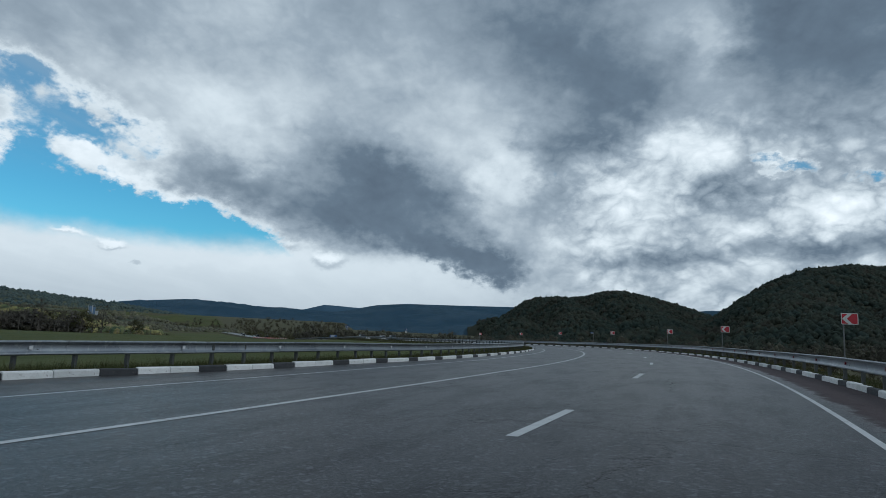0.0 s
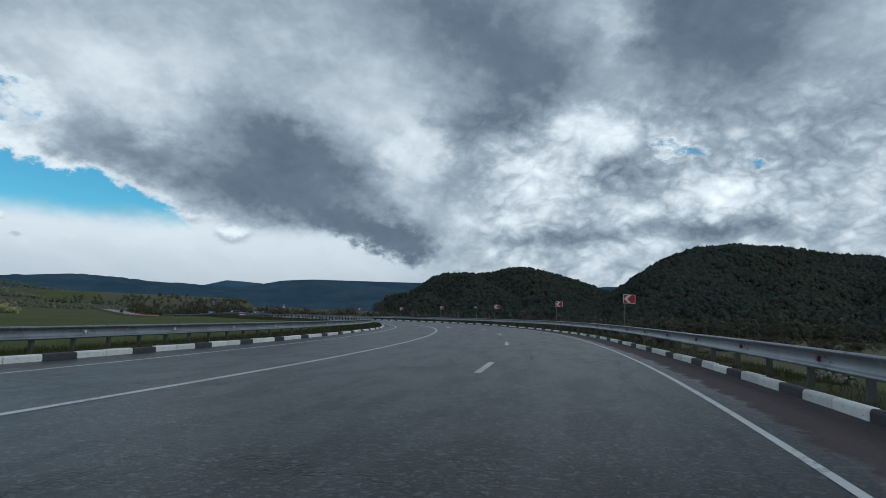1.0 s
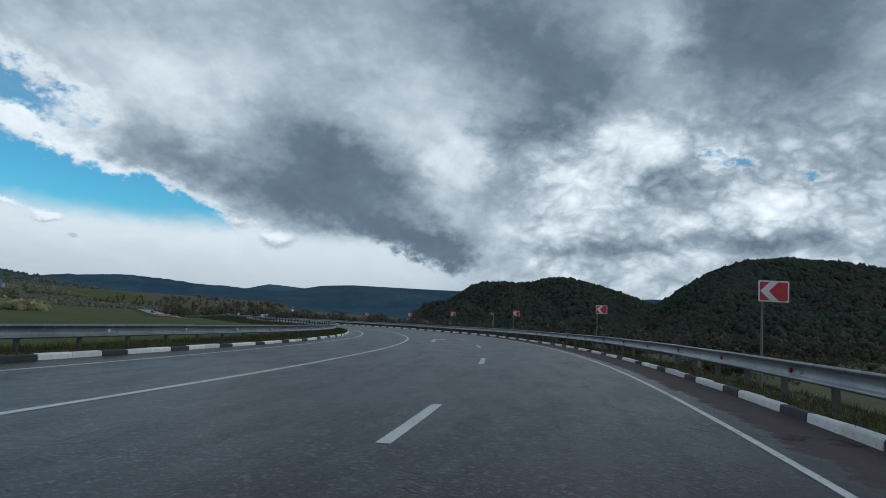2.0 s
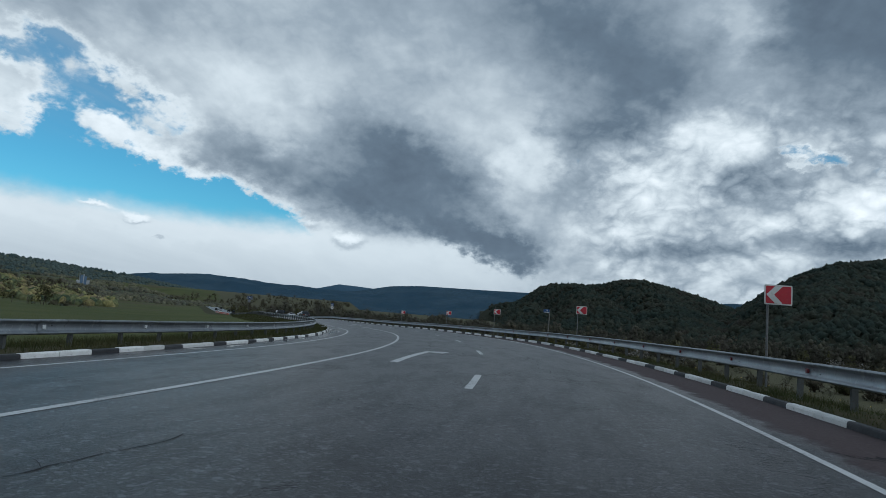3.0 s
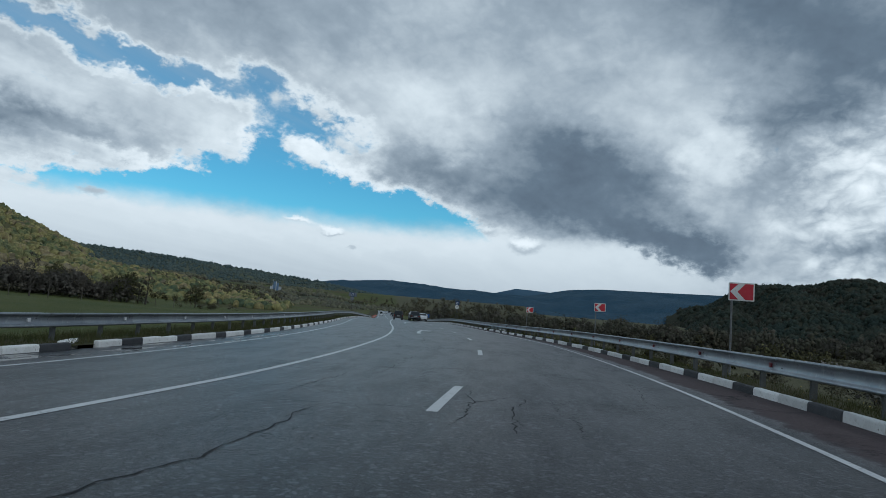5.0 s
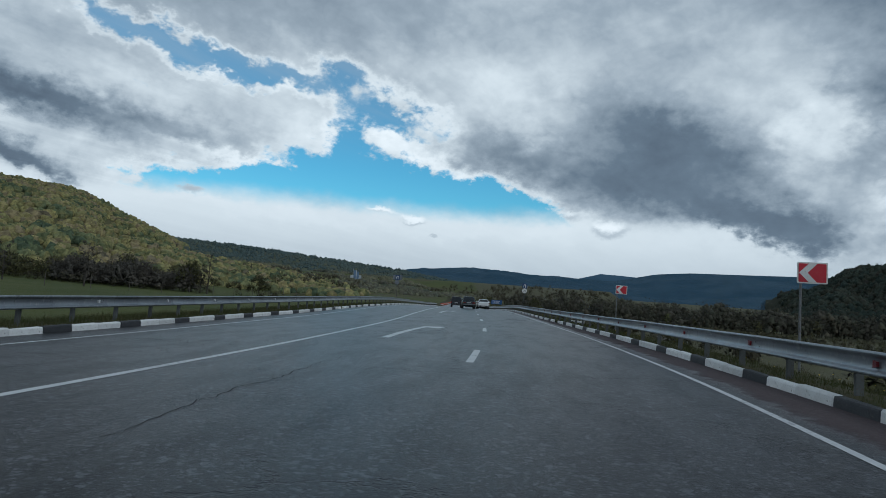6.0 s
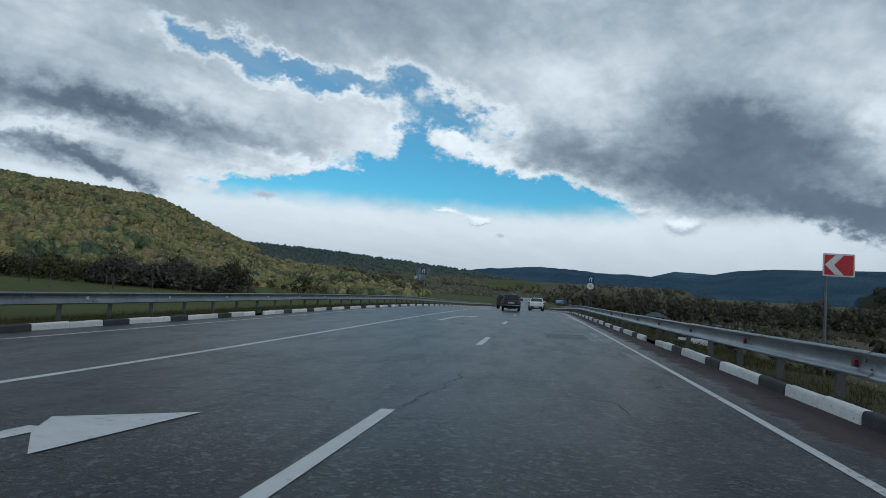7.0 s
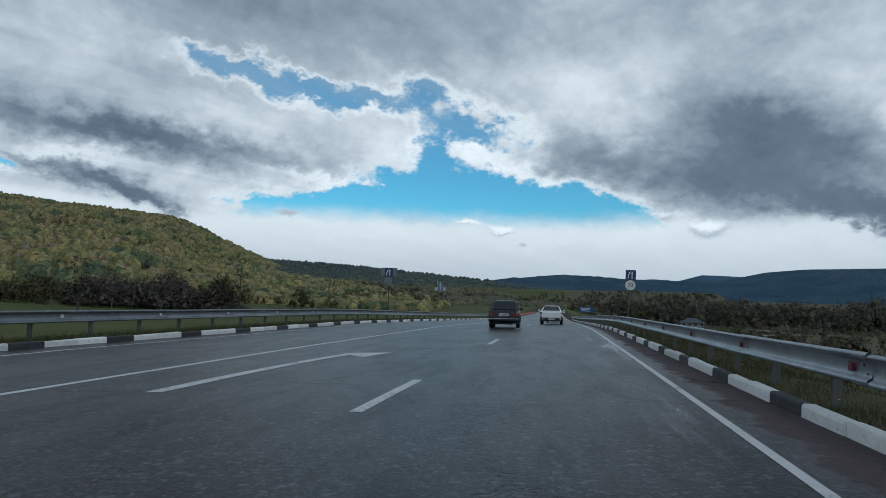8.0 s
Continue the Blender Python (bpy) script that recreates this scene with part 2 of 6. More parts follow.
def build_asphalt():
    mat = bpy.data.materials.new("asphalt")
    mat.use_nodes = True
    g = Graph(mat.node_tree)
    bsdf = mat.node_tree.nodes["Principled BSDF"]
    uv = g.node("ShaderNodeTexCoord").outputs["UV"]
    lat, run, _ = g.split(uv)
    grain = g.noise(uv, 38.0, 6.0, 0.8)
    pebble = g.noise(uv, 12.0, 6.0, 0.8)
    mottle = g.noise(g.vec(g.mul(lat, 5.0), g.mul(run, 2.4), 0.0), 1.0, 7.0, 0.8)
    blotch = g.noise(uv, 0.35, 6.0, 0.6)
    streak = g.noise(g.vec(g.mul(lat, 2.6), g.mul(run, 0.05), 0.0), 1.0, 6.0, 0.65)
    col = g.mix(g.step(grain, 0.36, 0.68), (0.0040, 0.0046, 0.0062), (0.0205, 0.0228, 0.0300))
    col = g.mix(g.mul(g.step(pebble, 0.50, 0.60), 0.5), col, (0.034, 0.038, 0.048))
    # single chips of pale stone and open pits
    for scale, low in ((42.0, 0.80), (20.0, 0.90)):
        chips = g.node("ShaderNodeTexVoronoi", Vector=uv, Scale=scale)
        tint = g.split(chips.outputs["Color"])
        col = g.mix(g.mul(g.step(tint[0], low, low + 0.08), 0.8), col, (0.105, 0.112, 0.124))
        col = g.mix(g.mul(g.step(tint[1], 0.74, 0.82), 0.8), col, (0.006, 0.007, 0.008))
    col = g.mix(g.mul(g.step(mottle, 0.48, 0.60), 0.10), col, (0.014, 0.0155, 0.0185))
    col = g.mix(g.mul(g.step(blotch, 0.42, 0.66), 0.18), col, (0.030, 0.034, 0.041))
    col = g.mix(g.mul(g.step(streak, 0.5, 0.66), 0.12), col, (0.020, 0.022, 0.026))
    # reddish grit swept against the outer kerb
    edge = g.add(lat, g.mul(g.sub(g.noise(uv, 1.3, 6.0, 0.65), 0.5), 0.9))
    grit = g.step(edge, 4.0, 4.5)
    col = g.mix(g.mul(grit, 0.85), col, g.mix(g.noise(uv, 14.0, 5.0, 0.7), (0.040, 0.031, 0.034), (0.130, 0.098, 0.098)))
    inner = g.step(g.add(lat, g.mul(g.sub(g.noise(uv, 0.8, 6.0, 0.65), 0.5), 1.4)), -9.4, -8.6, 1.0, 0.0)
    col = g.mix(g.mul(inner, 0.7), col, (0.034, 0.032, 0.032))
    # tar cracks
    push = g.noise(uv, 0.9, 6.0, 0.7, colour=True)
    add = g.node("ShaderNodeVectorMath")
    add.operation = "MULTIPLY_ADD"
    g.put(add.inputs[0], push), g.put(add.inputs[1], (2.2, 2.2, 0.0)), g.put(add.inputs[2], uv)
    vor = g.node("ShaderNodeTexVoronoi", Vector=add.outputs[0], Scale=0.22)
    vor.feature = "DISTANCE_TO_EDGE"
    crack = g.step(vor.outputs["Distance"], 0.004, 0.011, 1.0, 0.0)
    where = g.step(g.noise(uv, 0.16, 3.0, 0.5), 0.50, 0.56)
    crack = g.mul(crack, where)
    vor2 = g.node("ShaderNodeTexVoronoi", Vector=add.outputs[0], Scale=1.8)
    vor2.feature = "DISTANCE_TO_EDGE"
    craze = g.mul(g.step(vor2.outputs["Distance"], 0.01, 0.04, 1.0, 0.0), g.step(g.noise(uv, 0.23, 5.0, 0.6), 0.56, 0.64))
    cracks = g.math("MAXIMUM", crack, g.mul(craze, 0.8))
    col = g.mix(g.mul(cracks, 0.85), col, (0.018, 0.018, 0.02))
    g.put(bsdf.inputs["Base Color"], col)
    wet = g.step(g.noise(g.vec(g.mul(lat, 1.6), g.mul(run, 0.35), 3.0), 1.0, 7.0, 0.7), 0.40, 0.64)
    rough = g.add(g.mul(wet, 0.03), g.add(0.24, g.add(g.mul(mottle, 0.05), g.mul(grain, 0.16))))
    # damp patches that dry out beside the edge line further on
    damp = g.mul(g.mul(g.step(run, 137.0, 142.0), g.step(g.noise(g.vec(g.mul(lat, 2.2), g.mul(run, 0.16), 9.0), 1.0, 5.0, 0.6), 0.50, 0.62)), g.mul(g.step(lat, 2.8, 3.5), g.step(lat, 3.9, 4.3, 1.0, 0.0)))
    rough = g.sub(rough, g.mul(damp, 0.10))
    # puddles left standing along the inner kerb
    pool = g.mul(g.step(g.noise(g.vec(g.mul(lat, 2.6), g.mul(run, 0.55), 5.0), 1.0, 4.0, 0.55), 0.52, 0.57), g.mul(g.step(lat, -7.7, -7.35, 1.0, 0.0), g.mul(g.step(run, 56.0, 64.0), g.step(run, 106.0, 116.0, 1.0, 0.0))))
    rough = g.math("MAXIMUM", g.sub(rough, g.mul(pool, 0.30)), 0.05)
    g.put(bsdf.inputs["Roughness"], g.math("MAXIMUM", rough, g.mul(grit, 0.85)))
    g.put(bsdf.inputs["Specular IOR Level"], g.math("MAXIMUM", g.step(wet, 0.0, 1.0, 0.16, 0.12), g.math("MAXIMUM", g.mul(g.math("MAXIMUM", g.mul(damp, 0.7), g.mul(inner, 0.6)), 0.36), g.mul(pool, 0.5))))
    height = g.mul(g.sub(g.add(g.mul(grain, 0.4), g.mul(pebble, 0.5)), g.mul(cracks, 1.2)), g.sub(1.0, g.mul(pool, 0.9)))
    b = g.node("ShaderNodeBump", Strength=0.5, Distance=0.014, Height=height)
    g.put(bsdf.inputs["Normal"], b.outputs[0])
    return mat


def build_paint():
    """White road paint, worn through to the asphalt in places."""
    mat = bpy.data.materials.new("road_paint")
    mat.use_nodes = True
    g = Graph(mat.node_tree)
    bsdf = mat.node_tree.nodes["Principled BSDF"]
    v = g.node("ShaderNodeTexCoord").outputs["Object"]
    worn = g.step(g.add(g.mul(g.noise(v, 14.0, 6.0, 0.7), 0.6), g.mul(g.noise(v, 0.8, 4.0, 0.6), 0.4)), 0.53, 0.62)
    col = g.mix(g.noise(v, 4.0, 6.0, 0.6), (0.40, 0.41, 0.42), (0.62, 0.63, 0.63))
    col = g.mix(g.mul(worn, 0.65), col, (0.13, 0.13, 0.135))
    g.put(bsdf.inputs["Base Color"], col)
    bsdf.inputs["Roughness"].default_value = 0.55
    return mat


def build_meadow():
    mat = bpy.data.materials.new("meadow")
    mat.use_nodes = True
    g = Graph(mat.node_tree)
    bsdf = mat.node_tree.nodes["Principled BSDF"]
    v = g.node("ShaderNodeTexCoord").outputs["Object"]
    x, y, z = g.split(v)
    broad = g.noise(v, 0.006, 6.0, 0.6)
    mid = g.noise(v, 0.05, 6.0, 0.6)
    fine = g.noise(v, 1.6, 6.0, 0.7)
    col = g.mix(g.step(mid, 0.35, 0.65), (0.056, 0.072, 0.018), (0.082, 0.092, 0.026))
    col = g.mix(g.mul(g.step(fine, 0.45, 0.75), 0.6), col, (0.105, 0.096, 0.040))
    col = g.mix(g.step(broad, 0.52, 0.66), col, (0.080, 0.068, 0.034))
    # the lowland on the outer side of the bend is rough, brown scrub
    scrub = g.step(g.add(g.add(x, g.mul(y, 0.44)), g.mul(g.sub(mid, 0.5), 30.0)), 84.0, 100.0)
    col = g.mix(scrub, col, g.mix(fine, (0.056, 0.060, 0.032), (0.125, 0.112, 0.064)))
    g.put(bsdf.inputs["Base Color"], col)
    bsdf.inputs["Roughness"].default_value = 0.9
    bsdf.inputs["Specular IOR Level"].default_value = 0.15
    b = g.node("ShaderNodeBump", Strength=0.7, Distance=0.25, Height=fine)
    g.put(bsdf.inputs["Normal"], b.outputs[0])
    return mat


M_ASPHALT = build_asphalt()
M_PAINT = build_paint()
M_PATCH = material("patched_asphalt", ((0.018, 0.020, 0.024), (0.032, 0.035, 0.041), (0.060, 0.064, 0.073)), 2.5, (0.32, 0.5), 0.5, 45.0, coord="UV", spec=0.13)
M_MEADOW = build_meadow()
M_VERGE = material("verge_turf", ((0.040, 0.044, 0.019), (0.060, 0.052, 0.028), (0.080, 0.066, 0.040)), 0.8, (0.85, 1.0), 0.8, 12.0, spec=0.1)
M_GRASS = material("grass_blades", ((0.040, 0.052, 0.016), (0.060, 0.060, 0.024), (0.095, 0.080, 0.040)), 0.5, (0.7, 0.9), 0, per_piece=0.7, spec=0.15)
M_FLOWER = material("dandelion_heads", ((0.55, 0.40, 0.03), (0.45, 0.30, 0.02)), 3.0, (0.6, 0.8), 0)
M_KERB_W = material("whitewashed_concrete", ((0.74, 0.745, 0.735), (0.67, 0.675, 0.665), (0.58, 0.57, 0.55)), 3.5, (0.8, 0.95), 0.5, 70.0, per_piece=0.3, wear=((0.22, 0.21, 0.20), 9.0, 0.0))
M_KERB_B = material("black_painted_concrete", ((0.030, 0.032, 0.037), (0.042, 0.044, 0.049), (0.060, 0.060, 0.062)), 3.5, (0.65, 0.9), 0.5, 70.0, per_piece=0.4, wear=((0.10, 0.097, 0.094), 9.0, 0.0))
M_ZINC = material("galvanised_steel", ((0.30, 0.325, 0.35), (0.23, 0.25, 0.275), (0.36, 0.375, 0.395)), 0.9, (0.32, 0.48), 0.1, 20.0, metallic=0.85, per_piece=0.2, wear=((0.14, 0.14, 0.145), 2.5, 0.10))
M_POST = material("weathered_post_steel", ((0.085, 0.092, 0.092), (0.060, 0.066, 0.066), (0.070, 0.056, 0.044)), 3.0, (0.7, 0.9), 0.2, 40.0, metallic=0.0, per_piece=0.4)
M_POLE = material("grey_painted_pole", ((0.150, 0.158, 0.165), (0.110, 0.116, 0.122), (0.13, 0.105, 0.085)), 3.0, (0.6, 0.8), 0.1, 30.0)
M_BOLT = material("dark_bolt_steel", ((0.05, 0.05, 0.052), (0.08, 0.075, 0.07)), 8.0, (0.5, 0.7), 0, metallic=0.5)
M_RED_REFL = material("red_reflector", ((0.17, 0.010, 0.018), (0.11, 0.008, 0.014)), 12.0, (0.25, 0.4), 0)
M_WHITE_REFL = material("white_reflector", ((0.62, 0.63, 0.65), (0.48, 0.49, 0.5)), 12.0, (0.25, 0.4), 0)
M_SIGN_RED = material("red_sign_sheeting", ((0.46, 0.012, 0.030), (0.38, 0.012, 0.026), (0.42, 0.03, 0.04)), 2.0, (0.35, 0.5), 0.03, 30.0)
M_SIGN_WHITE = material("white_sign_sheeting", ((0.66, 0.66, 0.65), (0.56, 0.56, 0.55), (0.50, 0.49, 0.47)), 2.0, (0.35, 0.5), 0.03, 30.0)
M_SIGN_BLUE = material("blue_sign_sheeting", ((0.012, 0.075, 0.22), (0.012, 0.060, 0.18)), 2.0, (0.35, 0.5), 0.03, 30.0)
M_SIGN_NAVY = material("dark_blue_sign_sheeting", ((0.014, 0.050, 0.140), (0.012, 0.042, 0.120)), 2.0, (0.45, 0.6), 0.03, 30.0)
M_SIGN_BACK = material("bare_aluminium_sheet", ((0.20, 0.215, 0.24), (0.14, 0.15, 0.17)), 2.5, (0.4, 0.55), 0.05, metallic=0.4)
M_SIGN_INK = material("black_sign_ink", ((0.02, 0.02, 0.022), (0.03, 0.03, 0.032)), 4.0, (0.4, 0.5), 0)
M_CONCRETE = material("weathered_concrete", ((0.19, 0.185, 0.175), (0.14, 0.135, 0.13), (0.13, 0.105, 0.09)), 2.0, (0.8, 0.95), 0.4, 30.0, wear=((0.15, 0.07, 0.045), 3.0, 0.1))
M_WOOD = material("weathered_timber", ((0.12, 0.105, 0.09), (0.075, 0.065, 0.055), (0.15, 0.135, 0.12)), 2.0, (0.8, 0.95), 0.4, 25.0)
M_BARK = material("bark", ((0.060, 0.050, 0.042), (0.035, 0.030, 0.026), (0.085, 0.075, 0.065)), 1.2, (0.85, 1.0), 0.5, 18.0)
M_LEAF_OLIVE = material("olive_leaves", ((0.076, 0.080, 0.030), (0.090, 0.082, 0.038), (0.064, 0.062, 0.030)), 0.05, (0.6, 0.8), 0, per_piece=0.5, spec=0.15, puff=0.8, mottle=0.45)
M_LEAF_BROWN = material("budding_brown_leaves", ((0.100, 0.088, 0.060), (0.120, 0.104, 0.068), (0.082, 0.076, 0.058)), 0.05, (0.7, 0.9), 0, per_piece=0.4, spec=0.1, puff=0.85, mottle=0.25, hues=((0.070, 0.066, 0.056), (0.110, 0.094, 0.066), (0.088, 0.090, 0.054), (0.145, 0.116, 0.074)))
M_LEAF_BELT = material("dense_dark_budding_leaves", ((0.077, 0.072, 0.059), (0.091, 0.082, 0.062), (0.065, 0.064, 0.055)), 0.03, (0.7, 0.9), 0, per_piece=0.25, spec=0.1, puff=0.85, mottle=0.2, hues=((0.058, 0.058, 0.050), (0.082, 0.074, 0.059), (0.072, 0.077, 0.053), (0.108, 0.089, 0.062)))
M_LEAF_SCRUB = material("olive_scrub_leaves", ((0.135, 0.138, 0.072), (0.160, 0.150, 0.086), (0.115, 0.116, 0.070)), 0.05, (0.7, 0.9), 0, per_piece=0.4, spec=0.1, puff=0.9, mottle=0.2, hues=((0.095, 0.104, 0.064), (0.140, 0.148, 0.074), (0.185, 0.165, 0.100), (0.150, 0.125, 0.086)))
M_LEAF_DARK = material("dark_thicket_twigs", ((0.095, 0.089, 0.076), (0.116, 0.103, 0.084), (0.078, 0.076, 0.068)), 0.1, (0.8, 0.95), 0, per_piece=0.35, spec=0.1, puff=0.85, mottle=0.3)
M_LEAF_GOLD = material("yellow_green_leaves", ((0.125, 0.115, 0.050), (0.100, 0.102, 0.046), (0.150, 0.124, 0.060)), 0.05, (0.6, 0.8), 0, per_piece=0.5, spec=0.15, puff=0.8, mottle=0.4)
M_BLOSSOM = material("white_blossom", ((0.30, 0.28, 0.26), (0.20, 0.19, 0.165), (0.14, 0.13, 0.09)), 0.5, (0.7, 0.9), 0, per_piece=0.8, spec=0.15, puff=0.75)
M_CANOPY_L = material("spring_woods", ((0.194, 0.192, 0.084), (0.151, 0.167, 0.078), (0.221, 0.192, 0.104)), 0.011, (0.8, 0.95), 0, per_piece=0.35, spec=0.1, puff=0.85, mottle=0.35, hues=((0.054, 0.093, 0.065), (0.093, 0.125, 0.069), (0.173, 0.178, 0.082), (0.308, 0.270, 0.108), (0.259, 0.200, 0.119), (0.151, 0.132, 0.102)))
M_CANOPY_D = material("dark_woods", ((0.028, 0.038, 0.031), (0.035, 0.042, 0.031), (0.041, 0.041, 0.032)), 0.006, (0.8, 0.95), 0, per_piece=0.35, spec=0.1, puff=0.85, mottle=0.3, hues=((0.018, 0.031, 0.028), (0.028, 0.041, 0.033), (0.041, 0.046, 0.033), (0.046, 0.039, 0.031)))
# far canopy paled and blued, so its colour carries the haze
M_CANOPY_M = material("haze_tinted_far_woods", ((0.080, 0.110, 0.108), (0.092, 0.120, 0.112), (0.110, 0.128, 0.112)), 0.004, (0.85, 1.0), 0, per_piece=0.3, spec=0.05, puff=0.85, mottle=0.25, hues=((0.066, 0.100, 0.104), (0.086, 0.116, 0.110), (0.118, 0.136, 0.108)))
# ridge and peak: the blue of distance haze is put into the base colours
M_RIDGE = material("haze_tinted_ridge", ((0.046, 0.088, 0.130), (0.070, 0.114, 0.156), (0.062, 0.102, 0.124)), 0.006, (0.9, 1.0), 1.0, 0.05, spec=0.0, mottle=0.5)
M_PEAK = material("haze_tinted_peak", ((0.0575, 0.1058, 0.1552), (0.0667, 0.1150, 0.1667)), 0.003, (0.9, 1.0), 0, spec=0.0)
# olive and brown trees, lightened to take some haze into the colour
M_CANOPY_V = material("olive_and_brown_valley_woods", ((0.130, 0.132, 0.094), (0.108, 0.114, 0.084), (0.165, 0.152, 0.106)), 0.008, (0.85, 1.0), 0, per_piece=0.35, spec=0.05, puff=0.85, mottle=0.3, hues=((0.078, 0.092, 0.074), (0.122, 0.116, 0.090), (0.140, 0.142, 0.088), (0.215, 0.190, 0.125)))
M_FLOOR_L = material("woodland_floor", ((0.115, 0.108, 0.052), (0.095, 0.092, 0.046), (0.135, 0.115, 0.064)), 0.02, (0.9, 1.0), 0.5, 0.2, spec=0.05)
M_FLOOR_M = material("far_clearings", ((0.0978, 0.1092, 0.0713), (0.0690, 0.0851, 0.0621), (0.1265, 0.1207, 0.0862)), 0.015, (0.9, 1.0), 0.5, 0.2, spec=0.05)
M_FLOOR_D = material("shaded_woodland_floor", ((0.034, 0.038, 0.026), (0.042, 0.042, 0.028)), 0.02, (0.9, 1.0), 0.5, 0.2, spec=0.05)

# ---- the line of the road ----
RUN = np.arange(-70.0, 1151.0, 1.0)
_head = np.radians(np.interp(RUN, (-70, -20, 0, 20, 40, 60, 80, 100, 120, 140, 160, 200, 260, 400, 640, 800, 900, 960, 1150),
                             (-37, -27.45, -23.6, -18.85, -12.4, -4.5, 4.6, 13.2, 20.0, 22.85, 23.2, 23.4, 23.4, 23.5, 23.8, 25.5, 34, 48, 62)))
_mid = (_head[1:] + _head[:-1]) / 2
ROAD_X = np.concatenate([[0], np.cumsum(-np.sin(_mid))])
ROAD_Y = np.concatenate([[0], np.cumsum(np.cos(_mid))])
ROAD_X += 2.481 - np.interp(0, RUN, ROAD_X)
ROAD_Y += 11.013 - np.interp(0, RUN, ROAD_Y)
ROAD_Z = np.interp(RUN, (-70, -11, -2, 8, 17, 46, 60, 75, 85, 116, 126, 137, 147, 161, 180, 196, 230, 300, 430, 560, 800, 900, 960, 1050, 1150),
                   (-0.5, -0.033, 0.09, 0.204, 0.267, 0.43, 0.447, 0.425, 0.403, 0.145, 0.022, -0.13, -0.234, -0.365, -0.56, -0.95, -1.9, -3.6, -5.6, -5.9, -5.2, -4.0, -2.8, -1.2, 0.5))
_k = np.hanning(9)
ROAD_Z = np.convolve(np.pad(ROAD_Z, 4, mode="edge"), _k / _k.sum(), "valid")
BANK = (RUN, np.interp(RUN, (-20, -2, 8, 17, 60, 85, 116, 137, 160, 220, 300), (0.82, 0.82, 1.0, 1.25, 1.3, 1.45, 1.38, 1.1, 0.8, 0.4, 0.0)))
RIGHT_KERB = ((-70, 8, 30, 57, 77, 98, 118, 142, 155, 1150), (5.5, 5.48, 5.15, 5.45, 5.55, 5.35, 5.0, 4.95, 4.83, 4.7))
LEFT_KERB = ((-70, -3, 3, 20, 30, 57, 80, 98, 115, 133, 160, 175, 220, 1150), (-10.9, -10.6, -9.85, -9.25, -9.0, -8.15, -8.05, -8.6, -9.1, -9.7, -9.9, -9.3, -8.2, -7.2))
LEFT_LINE = ((-70, 5, 25, 64, 80, 95, 115, 130, 160, 175, 220, 1150), (-7.85, -7.8, -7.8, -7.05, -7.0, -7.15, -8.0, -8.45, -8.9, -8.4, -7.2, -6.4))
MID_LINE = ((-70, 30, 50, 68, 95, 108, 130, 150, 163, 178, 200, 240, 300, 1150), (-4.07, -4.05, -3.95, -3.85, -3.78, -4.1, -4.33, -4.5, -4.42, -4.0, -3.6, -3.1, -3.0, -3.0))
DASH_LINE = ((-70, -1, 20, 32, 56, 69, 82, 94, 105, 116, 130, 143, 155, 166, 1150), (0.0, -0.02, 0.1, 0.12, 0.0, -0.03, -0.29, -0.24, 0.0, 0.08, 0.13, 0.11, 0.07, 0.15, 0.1))
RIGHT_LINE = ((-70, 10, 60, 140, 150, 1150), (3.87, 3.88, 3.95, 3.92, 3.93, 3.88))


def along(knots, s):
    return float(np.interp(s, knots[0], knots[1]))


def place(s, lat, dz=0.0):
    """The point at s metres along the road, lat metres to the right of its lane line, dz above its surface."""
    h = float(np.interp(s, RUN, _head))
    z = float(np.interp(s, RUN, ROAD_Z)) + lat * math.tan(radians(along(BANK, s)))
    return Vector((float(np.interp(s, RUN, ROAD_X)) + lat * math.cos(h), float(np.interp(s, RUN, ROAD_Y)) + lat * math.sin(h), z + dz))


def heading(s):
    return math.degrees(float(np.interp(s, RUN, _head)))


def road_pose(s, lat, dz=0.0, turn=0.0, lean=0.0):
    """A pose on the road whose y runs along it."""
    p = place(s, lat, dz)
    return pose(*p, 0, lean, heading(s) + turn)


# ---- helpers for things ----


def mesh_from(name, verts, faces, mat=None, smooth=False, uv=None):
    me = bpy.data.meshes.new(name)
    me.from_pydata([tuple(v) for v in verts], [], faces)
    if uv is not None:
        layer = me.uv_layers.new(name="UVMap")
        idx = np.empty(len(me.loops), dtype=np.int32)
        me.loops.foreach_get("vertex_index", idx)
        layer.data.foreach_set("uv", np.asarray(uv, dtype=np.float32)[idx].ravel())
    if mat:
        me.materials.append(mat)
    if smooth:
        me.shade_smooth()
    return me


def big_mesh(name, verts, faces, mat, smooth=False):
    """A mesh from numpy arrays of triangles or quads."""
    me = bpy.data.meshes.new(name)
    n = faces.shape[1]
    me.vertices.add(len(verts))
    me.vertices.foreach_set("co", np.ascontiguousarray(verts[:, :3], dtype=np.float32).ravel())
    me.loops.add(faces.size)
    me.loops.foreach_set("vertex_index", np.ascontiguousarray(faces, dtype=np.int32).ravel())
    me.polygons.add(len(faces))
    me.polygons.foreach_set("loop_start", np.arange(len(faces), dtype=np.int32) * n)
    me.update(calc_edges=True)
    me.materials.append(mat)
    if smooth:
        me.shade_smooth()
    if verts.shape[1] == 6:
        # the way each leaf faces as part of its crown
        a = me.attributes.new("puff", "FLOAT_VECTOR", "POINT")
        a.data.foreach_set("vector", np.ascontiguousarray(verts[:, 3:], dtype=np.float32).ravel())
    return me


def finish(bm, name, mat, smooth=False):
    me = bpy.data.meshes.new(name)
    bmesh.ops.recalc_face_normals(bm, faces=bm.faces)
    bm.to_mesh(me)
    bm.free()
    me.materials.append(mat)
    if smooth:
        me.shade_smooth()
    return me


